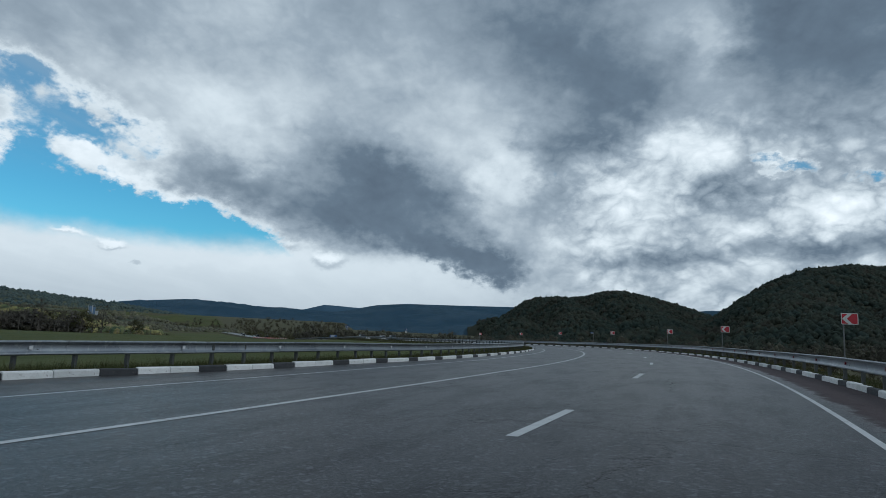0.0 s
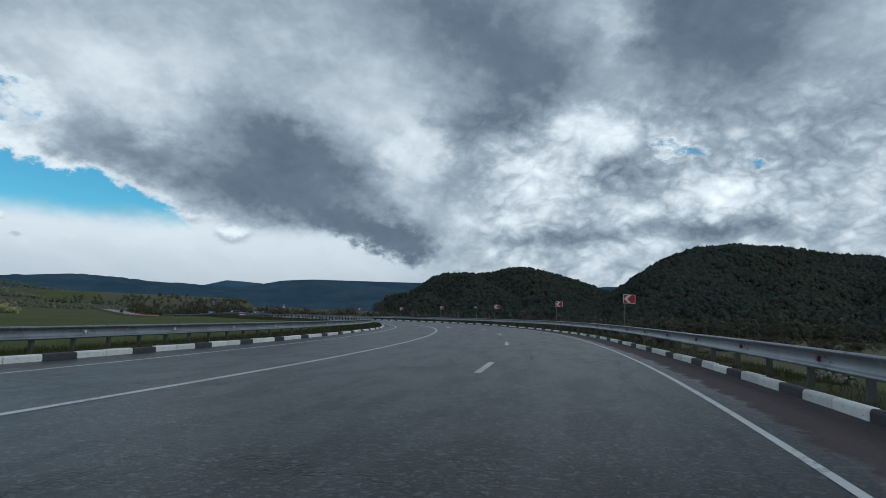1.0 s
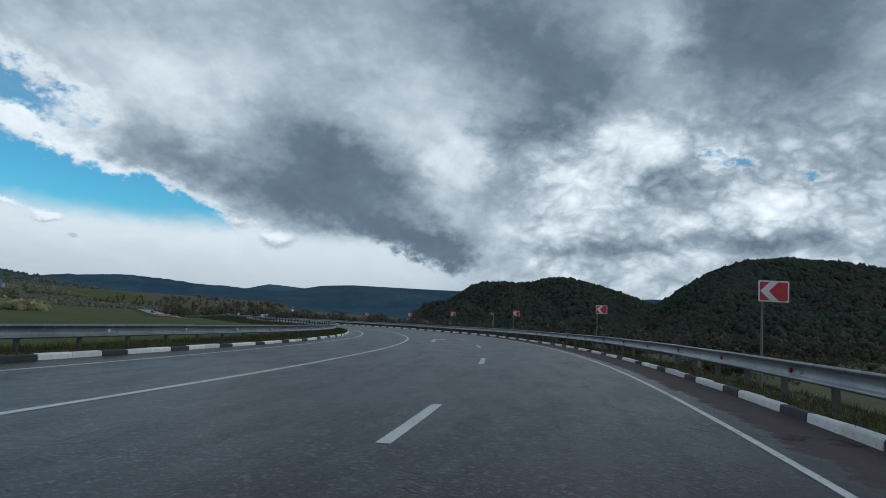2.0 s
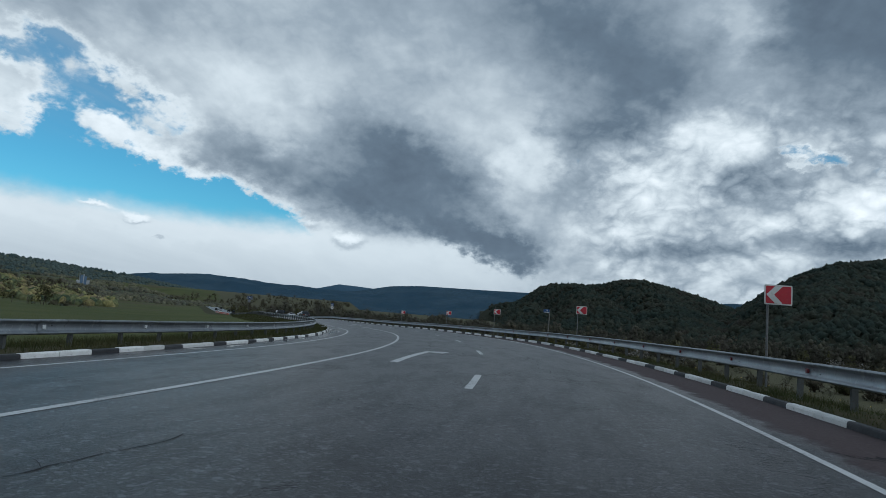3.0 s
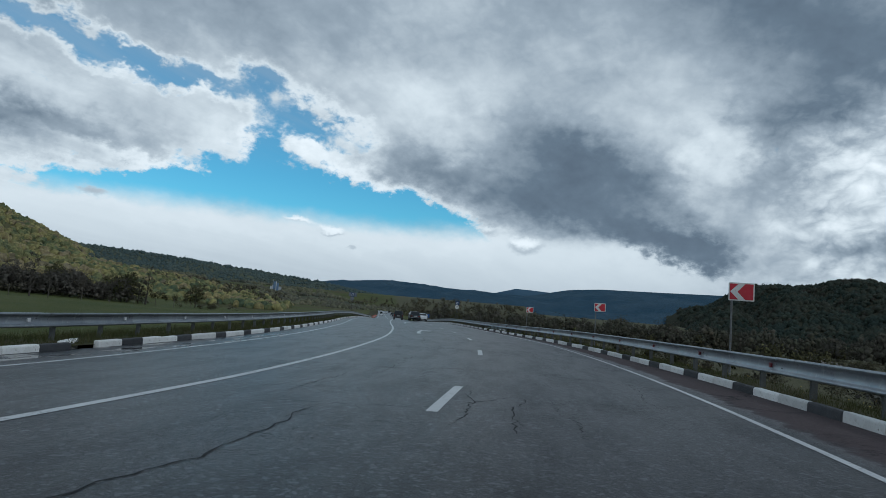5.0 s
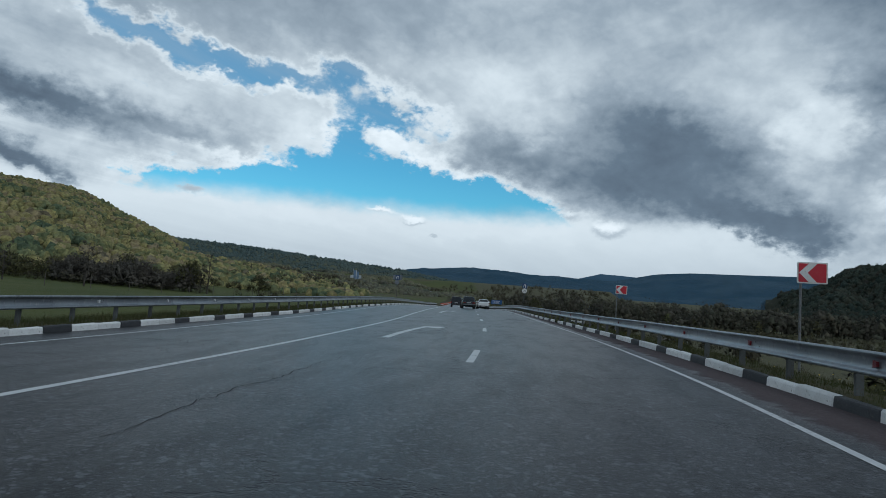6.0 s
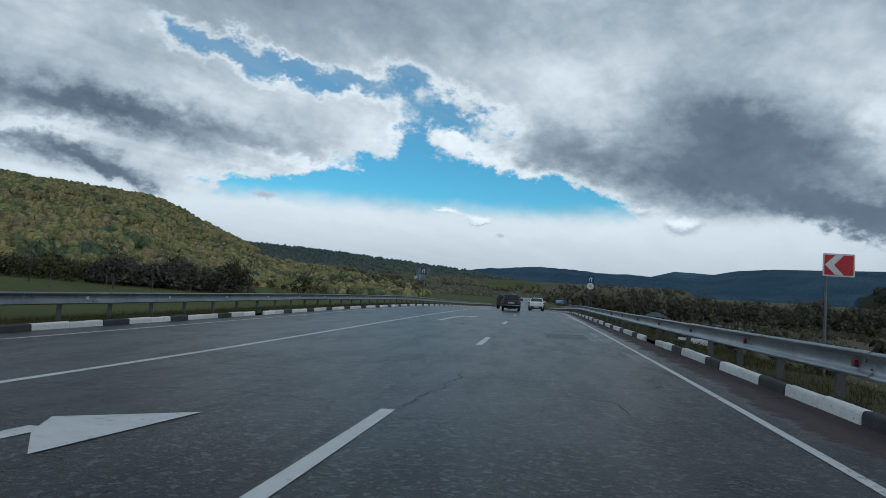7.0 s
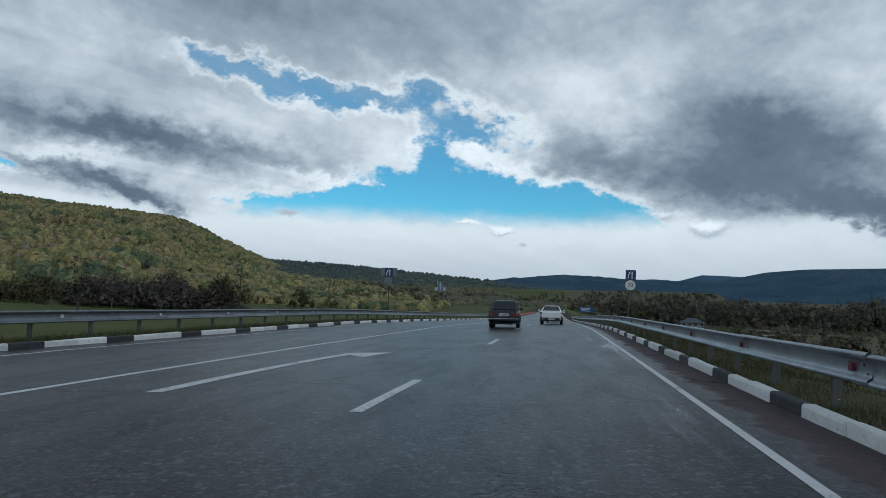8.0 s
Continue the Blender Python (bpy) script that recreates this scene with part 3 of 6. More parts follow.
def thing(name, m, label, category, group=""):
    ob = new(name)
    ob.empty_display_size = 0.2
    ob.matrix_world = m
    return tagged(ob, label, category, group)


def part(name, data, parent, m=None, label=""):
    """Links a mesh, or a finished bmesh, as one part of a thing."""
    ob = new(name, data)
    ob.parent = parent
    if m is not None:
        ob.matrix_local = m
    if label:
        tagged(ob, label)
    return ob


def box(bm, x0, x1, y0, y1, z0, z1, bevel=0.0):
    r = bmesh.ops.create_cube(bm, size=1, matrix=Matrix.Translation(((x0 + x1) / 2, (y0 + y1) / 2, (z0 + z1) / 2)) @ Matrix.Diagonal((x1 - x0, y1 - y0, z1 - z0, 1)))
    if bevel:
        edges = {e for v in r["verts"] for e in v.link_edges}
        bmesh.ops.bevel(bm, geom=list(edges), offset=bevel, segments=2, affect="EDGES", profile=0.5)
    return r["verts"]


def box_mesh(name, size, mat, bevel=0.0):
    bm = bmesh.new()
    box(bm, *size, bevel)
    return finish(bm, name, mat)


def tube(bm, p, q, r0, r1, sides=8):
    d = Vector(q) - Vector(p)
    m = Matrix.Translation((Vector(p) + Vector(q)) / 2) @ d.to_track_quat("Z", "Y").to_matrix().to_4x4()
    bmesh.ops.create_cone(bm, cap_ends=True, segments=sides, radius1=r0, radius2=r1, depth=d.length, matrix=m)


def prism(name, outline, depth, mat, bevel=0.0):
    """An outline in x and z, drawn out along y by depth, centred."""
    bm = bmesh.new()
    vs = [bm.verts.new((x, -depth / 2, z)) for x, z in outline]
    f = bm.faces.new(vs)
    out = bmesh.ops.extrude_face_region(bm, geom=[f])
    bmesh.ops.translate(bm, vec=(0, depth, 0), verts=[v for v in out["geom"] if isinstance(v, bmesh.types.BMVert)])
    if bevel:
        bmesh.ops.bevel(bm, geom=bm.edges[:], offset=bevel, segments=2, affect="EDGES", profile=0.5)
    return finish(bm, name, mat)


def sweep(name, outline, s0, s1, step, lat, dz, mat, closed=False, smooth=False):
    """An outline of (sideways, up) carried along the road."""
    ss = np.arange(s0, s1 + step / 2, step)
    verts, uv = [], []
    for s in ss:
        l0 = lat(s) if callable(lat) else lat
        d0 = dz(s) if callable(dz) else dz
        for a, b in outline:
            verts.append(place(s, l0 + a, d0 + b))
            uv.append((l0 + a, s))
    n = len(outline)
    faces = []
    for i in range(len(ss) - 1):
        for j in range(n if closed else n - 1):
            k = (j + 1) % n
            faces.append((i * n + j, i * n + k, (i + 1) * n + k, (i + 1) * n + j))
    if closed:
        faces += [tuple(range(n))[::-1], tuple((len(ss) - 1) * n + j for j in range(n))]
    return mesh_from(name, verts, faces, mat, smooth, uv)


def strip(name, s0, s1, step, lat0, lat1, dz, mat, cells=1):
    """A flat band of the road's surface between two lateral lines."""
    ss = np.arange(s0, s1 + step / 2, step)
    verts, uv, faces = [], [], []
    for s in ss:
        a, b = lat0(s) if callable(lat0) else lat0, lat1(s) if callable(lat1) else lat1
        for j in range(cells + 1):
            l = a + (b - a) * j / cells
            verts.append(place(s, l, dz))
            uv.append((l, s))
    n = cells + 1
    for i in range(len(ss) - 1):
        for j in range(cells):
            faces.append((i * n + j, i * n + j + 1, (i + 1) * n + j + 1, (i + 1) * n + j))
    return mesh_from(name, verts, faces, mat, False, uv)


rng = np.random.default_rng(7)

# ---- ground, road, verges ----


def near_road(px, py):
    """For arrays of points: the run, the lateral place and the road's height at the nearest point of the road."""
    k = slice(None, None, 4)
    rx, ry, rh = ROAD_X[k], ROAD_Y[k], _head[k]
    d = (px[:, None] - rx) ** 2 + (py[:, None] - ry) ** 2
    i = d.argmin(1)
    lat = (px - rx[i]) * np.cos(rh[i]) + (py - ry[i]) * np.sin(rh[i])
    return RUN[k][i], lat, ROAD_Z[k][i], np.sqrt(d[np.arange(len(px)), i])


def smooth01(x):
    x = np.clip(x, 0, 1)
    return x * x * (3 - 2 * x)


def ground_z(px, py):
    px, py = np.asarray(px, dtype=float), np.asarray(py, dtype=float)
    run, lat, rz, dist = near_road(px, py)
    left = lat < 0
    low = np.where(left, np.maximum(rz - 0.9 - 0.010 * dist, -7.6), np.minimum(rz - 3.2, -3.4))
    t = smooth01((dist - np.where(left, 10.0, 7.0)) / np.where(left, 25.0, 16.0))
    z = (rz - 0.45) * (1 - t) + low * t
    r = np.hypot(px - 10, py - 80)
    az = np.degrees(np.arctan2(-(px - 10), py - 80))
    rise = smooth01((r - 420) / 1100) * np.where(az > 10, 26.0, 10.0)
    keep = smooth01((dist - 20) / 200)
    # the meadow climbs towards the thicket
    z = z + 2.8 * smooth01((-lat - 80) / 100) * smooth01((run - 90) / 120)
    z = z + rise * keep + 0.35 * np.sin(px * 0.031 + 1.3) * np.sin(py * 0.027) * t
    return z


def build_ground():
    rings = np.concatenate([[0.5], 3.0 * (4700 / 3.0) ** (np.arange(170) / 169.0)])
    turns = np.radians(np.arange(0, 360, 1.0))
    R, A = np.meshgrid(rings, turns, indexing="ij")
    px, py = (10 - R * np.sin(A)).ravel(), (80 + R * np.cos(A)).ravel()
    z = np.concatenate([ground_z(px[i:i + 8000], py[i:i + 8000]) for i in range(0, len(px), 8000)])
    n = len(turns)
    i, j = np.meshgrid(np.arange(len(rings) - 1), np.arange(n), indexing="ij")
    a, b = i * n + j, i * n + (j + 1) % n
    faces = np.stack([a, a + n, b + n, b], -1).reshape(-1, 4)
    me = big_mesh("ground", np.stack([px, py, z], 1), faces, M_MEADOW, True)
    tagged(new("ground", me), "green spring meadow and brown scrub lowland round the road", "ground", kind="structure")


build_ground()
road = new("road", strip("road", -60, 1100, 1.0, lambda s: along(LEFT_KERB, s) - 0.02, lambda s: along(RIGHT_KERB, s) + 0.02, 0.0, M_ASPHALT, 10))
tagged(road, "damp dark grey asphalt road bending gently with red grit along its outer edge", "road", kind="structure")


def verge(side):
    """Turf from behind the kerb down to the fields."""
    sg = 1 if side == "right" else -1
    kerb = RIGHT_KERB if sg > 0 else LEFT_KERB
    shape = ((0.10, 0.08), (0.6, 0.10), (1.6, 0.02), (3.0, -0.30), (6.0, -1.5), (10.0, -2.6), (20.0, -3.9)) if sg > 0 else \
            ((-0.10, 0.06), (-0.7, 0.08), (-2.0, 0.0), (-4.0, -0.25), (-9.0, -0.7), (-16.0, -1.15), (-30.0, -1.9))
    ss = np.arange(-60, 700, 1.5)
    verts, faces = [], []
    for s in ss:
        k = along(kerb, s)
        for a, b in shape:
            w = place(s, k + a, 0)
            p = place(s, k, 0)
            wob = 0.10 * noise.noise(Vector((w.x * 0.35, w.y * 0.35, 0))) + 0.05 * noise.noise(Vector((w.x * 1.3, w.y * 1.3, 3)))
            verts.append((w.x, w.y, p.z + b + wob * min(1, abs(a))))
    n = len(shape)
    for i in range(len(ss) - 1):
        for j in range(n - 1):
            q = (i * n + j, i * n + j + 1, (i + 1) * n + j + 1, (i + 1) * n + j)
            faces.append(q if sg > 0 else q[::-1])
    ob = new("verge_" + side, mesh_from("verge_" + side, verts, faces, M_VERGE, True))
    tagged(ob, "rough grassy verge behind the kerb under the crash barrier", "verge", kind="structure")


verge("right"), verge("left")

# ---- road markings ----


def marking(name, me, label):
    return tagged(new(name, me), label, "road marking", kind="structure")


marking("edge_line_outer", strip("edge_line_outer", -40, 900, 1.0, lambda s: along(RIGHT_LINE, s) - 0.050, lambda s: along(RIGHT_LINE, s) + 0.050, 0.004, M_PAINT), "worn solid white edge line beside the outer kerb")
marking("edge_line_inner", strip("edge_line_inner", -40, 900, 1.0, lambda s: along(LEFT_LINE, s) - 0.055, lambda s: along(LEFT_LINE, s) + 0.055, 0.004, M_PAINT), "thin faded solid white edge line beside the inner kerb")
marking("centre_line", strip("centre_line", -40, 900, 1.0, lambda s: along(MID_LINE, s) - 0.07, lambda s: along(MID_LINE, s) + 0.07, 0.004, M_PAINT), "solid white line dividing the two directions of traffic")
lane = tagged(new("lane_line"), "broken white lane line of short painted dashes", "road marking", kind="structure")
for i in range(-2, 22):
    s0 = -4.0 + 12.13 * i
    part("dash", strip("dash", s0, s0 + 3.0, 0.75, lambda s: along(DASH_LINE, s) - 0.075, lambda s: along(DASH_LINE, s) + 0.075, 0.004, M_PAINT), lane)


def merge_arrow(s0, l0, length):
    """A slim arrow whose shaft runs on ahead and whose head points over to the other lane."""
    n = 8
    verts = []
    for i in range(n + 1):
        u = 0.885 * i / n
        c = l0 + 0.11 + 0.46 * u ** 2.5
        for w in (-0.11, 0.11):
            verts.append(place(s0 + u * length, c + w, 0.005))
    faces = [(2 * i, 2 * i + 1, 2 * i + 3, 2 * i + 2) for i in range(n)]
    k = len(verts)
    for u, l in ((0.925, 0.24), (0.865, 0.52), (0.80, 1.02), (1.0, 1.26)):
        verts.append(place(s0 + u * length, l0 + l, 0.006))
    faces += [(k, k + 1, k + 2, k + 3)]
    marking("merge_arrow", mesh_from("merge_arrow", verts, faces, M_PAINT), "white painted arrow telling traffic to move over")


merge_arrow(62.0, -2.44, 7.1)
merge_arrow(123.0, -2.70, 8.6)
merge_arrow(154.4, -2.98, 7.3)
marking("road_patch", strip("road_patch", 145.6, 148.2, 0.65, 1.8, 3.12, 0.004, M_PATCH), "dark rough square patch let into the asphalt")


# ---- cracks in the asphalt ----
M_TAR = material("open_crack", ((0.010, 0.0105, 0.012), (0.018, 0.019, 0.021)), 6.0, (0.85, 0.95), 0)


def crack(line, seed, width=0.03, wander=0.06):
    """A ragged crack along a few points of the road, with short branches."""
    r = np.random.default_rng(seed)
    verts, faces = [], []

    def run_of(p, q, w, jit):
        n = max(6, int(math.hypot(q[0] - p[0], q[1] - p[1]) / 0.12))
        side, k0 = np.array([-(q[1] - p[1]), q[0] - p[0]]), len(verts)
        side = side / np.hypot(*side)
        drift = np.cumsum(r.normal(0, jit * 0.35, n + 1))
        drift -= np.linspace(0, drift[-1], n + 1)
        for i in range(n + 1):
            u = i / n
            c = np.array(p) * (1 - u) + np.array(q) * u + side * (drift[i] + r.normal(0, jit * 0.08))
            ww = w * r.uniform(0.15, 1.0) * (0.35 + 0.65 * math.sin(math.pi * min(max(u, 0.06), 0.94)))
            for g in (-0.5, 0.5):
                verts.append(place(c[0] + side[0] * ww * g, c[1] + side[1] * ww * g, 0.0035))
            if i:
                a = k0 + 2 * i
                faces.append((a - 2, a - 1, a + 1, a))
            if i and r.uniform() < 0.09 and w > 0.012:
                a = r.uniform(0, 2 * math.pi)
                d = r.uniform(0.15, 0.5)
                spurs.append((tuple(c), (c[0] + math.cos(a) * d, c[1] + math.sin(a) * d * 0.7)))

    spurs = []
    for p, q in zip(line, line[1:]):
        run_of(p, q, width, wander)
    for p, q in list(spurs):
        run_of(p, q, 0.011, 0.05)
    marking("road_crack", mesh_from("road_crack", verts, faces, M_TAR), "ragged dark crack in the worn asphalt")


CRACKS = (((24, 1.02), (26, 1.0), (29.5, 0.93)), ((25, -1.6), (25.2, -0.6), (25.3, 0.2)), ((25.3, 2.5), (25.4, 3.9)), ((61.5, 1.75), (64, 1.55), (67, 1.62), (71.5, 1.5)),
          ((62, 1.7), (62.8, 2.4), (63, 3.3)), ((70, -2.3), (76, -2.13)), ((82, 0.4), (85, 0.33)), ((82, 1.48), (86, 1.54)), ((87, -1.8), (93, -1.65)), ((96, -1.8), (104, -1.85)),
          ((92, 0.1), (95.5, 0.05)), ((92, 0.84), (95, 0.92)), ((92, 1.54), (93.6, 1.48)), ((93, -2.2), (93.3, -0.5), (95, 0.7)), ((94, -2.5), (97, -2.4)), ((95, 2.82), (98.5, 3.08)),
          ((132.6, 0.15), (134, 0.38), (136.2, 0.38)), ((134, 1.85), (134.1, 2.3)), ((133, 2.58), (134.2, 2.4)), ((162, -1.94), (166.5, -1.25)), ((4, 1.2), (9, 1.0)), ((11, 2.2), (12, 3.4)), ((110, -2.1), (117, -2.3)), ((45, -2.2), (51, -2.0)))
for i, line in enumerate(CRACKS):
    crack(line, 200 + i, 0.020 + 0.008 * (i % 3), 0.08)

# ---- hills and woods ----
HUB = (10.0, 80.0)  # azimuths and distances of the far country are counted from here


def far_point(az, r):
    a = np.radians(az)
    return HUB[0] - r * np.sin(a), HUB[1] + r * np.cos(a)


def crumple(x, y, seed=0.0):
    """Cheap rolling noise for arrays, about -1 to 1."""
    v = np.zeros_like(x)
    for k, (f, w) in enumerate(((0.004, 0.5), (0.0093, 0.28), (0.021, 0.16), (0.047, 0.08))):
        v += w * np.sin(x * f * 1.3 + seed + 1.7 * k + 1.4 * np.sin(y * f * 0.8 + k)) * np.cos(y * f * 1.1 - seed * 0.7 + 2.3 * k + 1.2 * np.sin(x * f * 0.7))
    return v


class Hill:
    """A wooded hill: its skyline as elevations over azimuths, the distances of its ridge and foot."""

    def __init__(self, skyline, ridge, foot, rough, seed, lift=0.0, curve=0.8, gully=0.0, furrow=0.55):
        self.gully, self.furrow = gully, furrow
        self.az, self.el = (np.array(v, dtype=float) for v in zip(*sorted(skyline)))
        self.ridge, self.foot, self.rough, self.seed, self.lift, self.curve = ridge, foot, rough, seed, lift, curve

    def at(self, az, u):
        fine = np.linspace(self.az[0], self.az[-1], 400)
        k = np.hanning(9) / np.hanning(9).sum()
        el = np.interp(fine, self.az, self.el)
        el = np.convolve(np.pad(el, 4, mode="edge"), k, "valid")
        top = np.tan(np.radians(np.interp(az, fine, el))) * self.ridge + 1.3 - self.lift
        r = self.foot + (self.ridge - self.foot) * u
        x, y = far_point(az, r)
        base = ground_base(az)
        up = np.where(u <= 1, np.clip(u, 0, 1) ** self.curve, 1 - 0.8 * (u - 1))
        fold = crumple(x, y, self.seed) * self.rough * np.sin(np.pi * np.clip(u, 0, 1)) ** 0.8
        # gullies that run down the slope between rounded spurs
        spur = np.abs(np.sin(az * self.furrow + 1.1 * np.sin(u * 4.0 + self.seed) + 0.6 * np.sin(az * 0.21 + self.seed)))
        fold = fold + self.gully * (spur - 1.0) * np.sin(np.pi * np.clip(u, 0, 1)) ** 1.2
        return x, y, base + (top - base) * up + fold

    def mesh(self, name, mat, na, nu):
        az = np.linspace(self.az[0], self.az[-1], na)
        u = np.linspace(0, 1.5, nu)
        A, U = np.meshgrid(az, u, indexing="ij")
        x, y, z = self.at(A.ravel(), U.ravel())
        i, j = np.meshgrid(np.arange(na - 1), np.arange(nu - 1), indexing="ij")
        a = i * nu + j
        f = np.stack([a, a + 1, a + nu + 1, a + nu], -1).reshape(-1, 4)
        return big_mesh(name, np.stack([x, y, z], 1), f, mat, True)


def ground_base(az):
    return np.where(np.asarray(az) > 10, -8.0, -9.0)


def crown_template(plates, r, rounded=False, n=6):
    """A far crown: an uneven, lumpy dome frayed by leaf clumps. Vertices with the way they face, triangles."""
    V, F = [], []
    rows = ((-0.45, 0.84), (0.15, 1.0), (0.66, 0.66)) if rounded else ((-0.5, 0.86), (0.25, 0.94))
    for k, (z, w) in enumerate(rows):
        a = np.arange(n) * 2 * np.pi / n + 0.45 * k + r.uniform(0, 0.3)
        d = np.stack([np.cos(a) * w, np.sin(a) * w, np.full(n, z)], 1)
        V.append(d * r.uniform(0.70, 1.18, (n, 1)))
        for j in range(n):
            if k:
                p, q, s, t = (k - 1) * n + j, (k - 1) * n + (j + 1) % n, k * n + (j + 1) % n, k * n + j
                F += [(p, q, s), (p, s, t)]
    V.append(np.array([[r.normal(0, 0.15), r.normal(0, 0.15), r.uniform(0.75, 1.05)]]))
    m = (len(rows) - 1) * n
    F += [(m + j, m + (j + 1) % n, m + n) for j in range(n)]
    V = np.concatenate(V)
    O = V / np.linalg.norm(V, axis=1)[:, None] + r.normal(0, 0.14, V.shape) + (0, 0, 0.22)
    d = r.normal(0, 1, (plates * 3, 3))
    d /= np.linalg.norm(d, axis=1)[:, None]
    d = d[d[:, 2] > -0.35][:plates]
    p = d * r.uniform(0.88, 1.10, (len(d), 1))
    a = np.cross(d + r.normal(0, 0.5, d.shape), r.normal(0, 1, d.shape))
    a /= np.linalg.norm(a, axis=1)[:, None]
    b = np.cross(d, a)
    h = r.uniform(0.10, 0.22, (len(d), 1))
    tri = np.stack([p - a * h - b * h * 0.8, p + a * h - b * h * 0.6, p + b * h * 1.1], 1)
    k0 = len(V)
    V = np.concatenate([V, tri.reshape(-1, 3)])
    O = np.concatenate([O, np.repeat(d + r.normal(0, 0.4, d.shape) + (0, 0, 0.25), 3, 0)])
    F += [(k0 + 3 * m, k0 + 3 * m + 1, k0 + 3 * m + 2) for m in range(len(d))]
    return V, O, np.array(F)


def crown_arrays(px, py, pz, radius, clumps, r, tall=1.15, rounded=False):
    """Many tree crowns as vertices and triangles."""
    V, F, k0 = [], [], 0
    pick = r.integers(0, 8, len(px))
    turn = r.uniform(0, 2 * np.pi, len(px))
    squash = r.uniform(0.8, 1.25, len(px))
    for k in range(8):
        t, o, f = crown_template(clumps, r, rounded)
        sel = np.where(pick == k)[0]
        c, s = np.cos(turn[sel])[:, None], np.sin(turn[sel])[:, None]
        R = radius[sel][:, None]
        V.append(np.stack([(t[:, 0] * c - t[:, 1] * s) * R + px[sel][:, None], (t[:, 0] * s + t[:, 1] * c) * R + py[sel][:, None], t[None, :, 2] * R * tall * squash[sel][:, None] + pz[sel][:, None],
                           o[:, 0] * c - o[:, 1] * s, o[:, 0] * s + o[:, 1] * c, o[None, :, 2] + R * 0], -1).reshape(-1, 6))
        F.append((f[None] + (k0 + np.arange(len(sel)) * len(t))[:, None, None]).reshape(-1, 3))
        k0 += len(sel) * len(t)
    return np.concatenate(V), np.concatenate(F)


def crowns(name, px, py, pz, radius, mat, clumps, seed, tall=1.15, rounded=False):
    return big_mesh(name, *crown_arrays(px, py, pz, radius, clumps, np.random.default_rng(seed), tall, rounded), mat, True)


def wooded(hill, name, label, floor, canopy, count, size, az_span, u_span=(0.0, 1.08), clumps=16, seed=1, gaps=0.0, rounded=False):
    tagged(new(name, hill.mesh(name, floor, 160, 40)), label, "hill", kind="structure")
    r = np.random.default_rng(seed)
    az = r.uniform(*az_span, count)
    u = r.uniform(*u_span, count)
    x, y, z = hill.at(az, u)
    if gaps:
        keep = crumple(x * 2.2, y * 2.2, seed + 5.0) > gaps - 1
        x, y, z, u = x[keep], y[keep], z[keep], u[keep]
    rad = size * r.uniform(0.5, 1.3, len(x)) * (0.6 + 0.5 * u)
    tagged(new("hill_woods", crowns("hill_woods", x, y, z + rad * 0.35, rad, canopy, clumps, seed, 1.15, rounded)), "dense woods of " + canopy.name.replace("_", " ") + " covering the hillside", "woods", kind="stuff")


HILL_LEFT = Hill([(110, 6.2), (90, 6.9), (76, 6.85), (68, 6.65), (64.2, 6.4), (60, 6.15), (56, 5.98), (54, 5.3), (52.2, 4.4), (50.5, 3.65), (48.5, 2.8), (46.5, 1.9), (44, 0.8), (42, -0.1), (40, -0.5), (38, -0.6)], 2200, 400, 30, 2.1, 6.0, 0.85, 20.0, 0.30)
HILL_MID = Hill([(65, 2.7), (54, 2.95), (46.4, 2.85), (42.5, 2.7), (37.5, 2.35), (32.4, 1.95), (28.4, 1.6), (24.8, 1.05), (21, 0.7), (16, 0.4)], 2300, 1200, 22, 4.4, 7.0, 0.9, 18.0, 0.4)
HILL_KNOLL = Hill([(-2, 1.2), (-5, 2.0), (-6.3, 2.8), (-7.4, 3.6), (-9.4, 4.0), (-12.7, 4.2), (-15.5, 4.8), (-18.3, 4.35), (-21.1, 3.6), (-23.2, 2.9), (-26, 2.0), (-30, 1.2)], 2600, 900, 36, 1.3, 6.0, 0.8, 60.0, 0.42)
HILL_RIGHT = Hill([(-20, 1.4), (-22.5, 2.2), (-24.7, 3.15), (-26.3, 4.45), (-28.5, 5.85), (-31.2, 6.9), (-34, 7.1), (-38, 6.85), (-41.5, 6.25), (-45, 5.9), (-52, 5.0), (-64, 3.8), (-85, 3.0)], 1900, 480, 30, 3.2, 6.0, 0.85, 34.0, 0.33)
RIDGE = Hill([(40, 0.8), (32, 1.3), (28.5, 1.6), (25.5, 1.95), (23, 2.2), (19, 1.95), (16, 1.85), (13.3, 1.8), (10, 1.8), (8.2, 2.2), (6.5, 2.6), (3.7, 2.85), (0, 2.9), (-6.4, 3.0), (-12, 2.8), (-19, 2.9), (-24, 3.25), (-30, 2.8), (-40, 2.5)], 3300, 1900, 40, 0.7, 0.0, 0.9)
PEAK = Hill([(15.5, 1.6), (13, 1.9), (11.2, 2.42), (9.8, 2.38), (8.2, 2.3), (6.5, 2.0), (3, 1.5)], 4300, 3600, 20, 0.2, 0.0, 0.9)

HILL_APRON = Hill([(86, 2.9), (60, 2.8), (54, 2.6), (50, 2.25), (47, 1.8), (44, 1.35), (41, 1.0), (38, 0.65), (35, 0.35), (32, 0.0), (29, -0.4)], 1000, 400, 8, 5.2, 5.0, 0.9, 6.0, 0.5)
HILL_VALE = Hill([(66, 1.5), (54, 1.45), (46, 1.35), (40, 1.2), (34, 1.0), (28, 0.75), (24, 0.5), (20, 0.25), (15, 0.0)], 1350, 640, 10, 6.1, 5.0, 0.9, 6.0, 0.5)

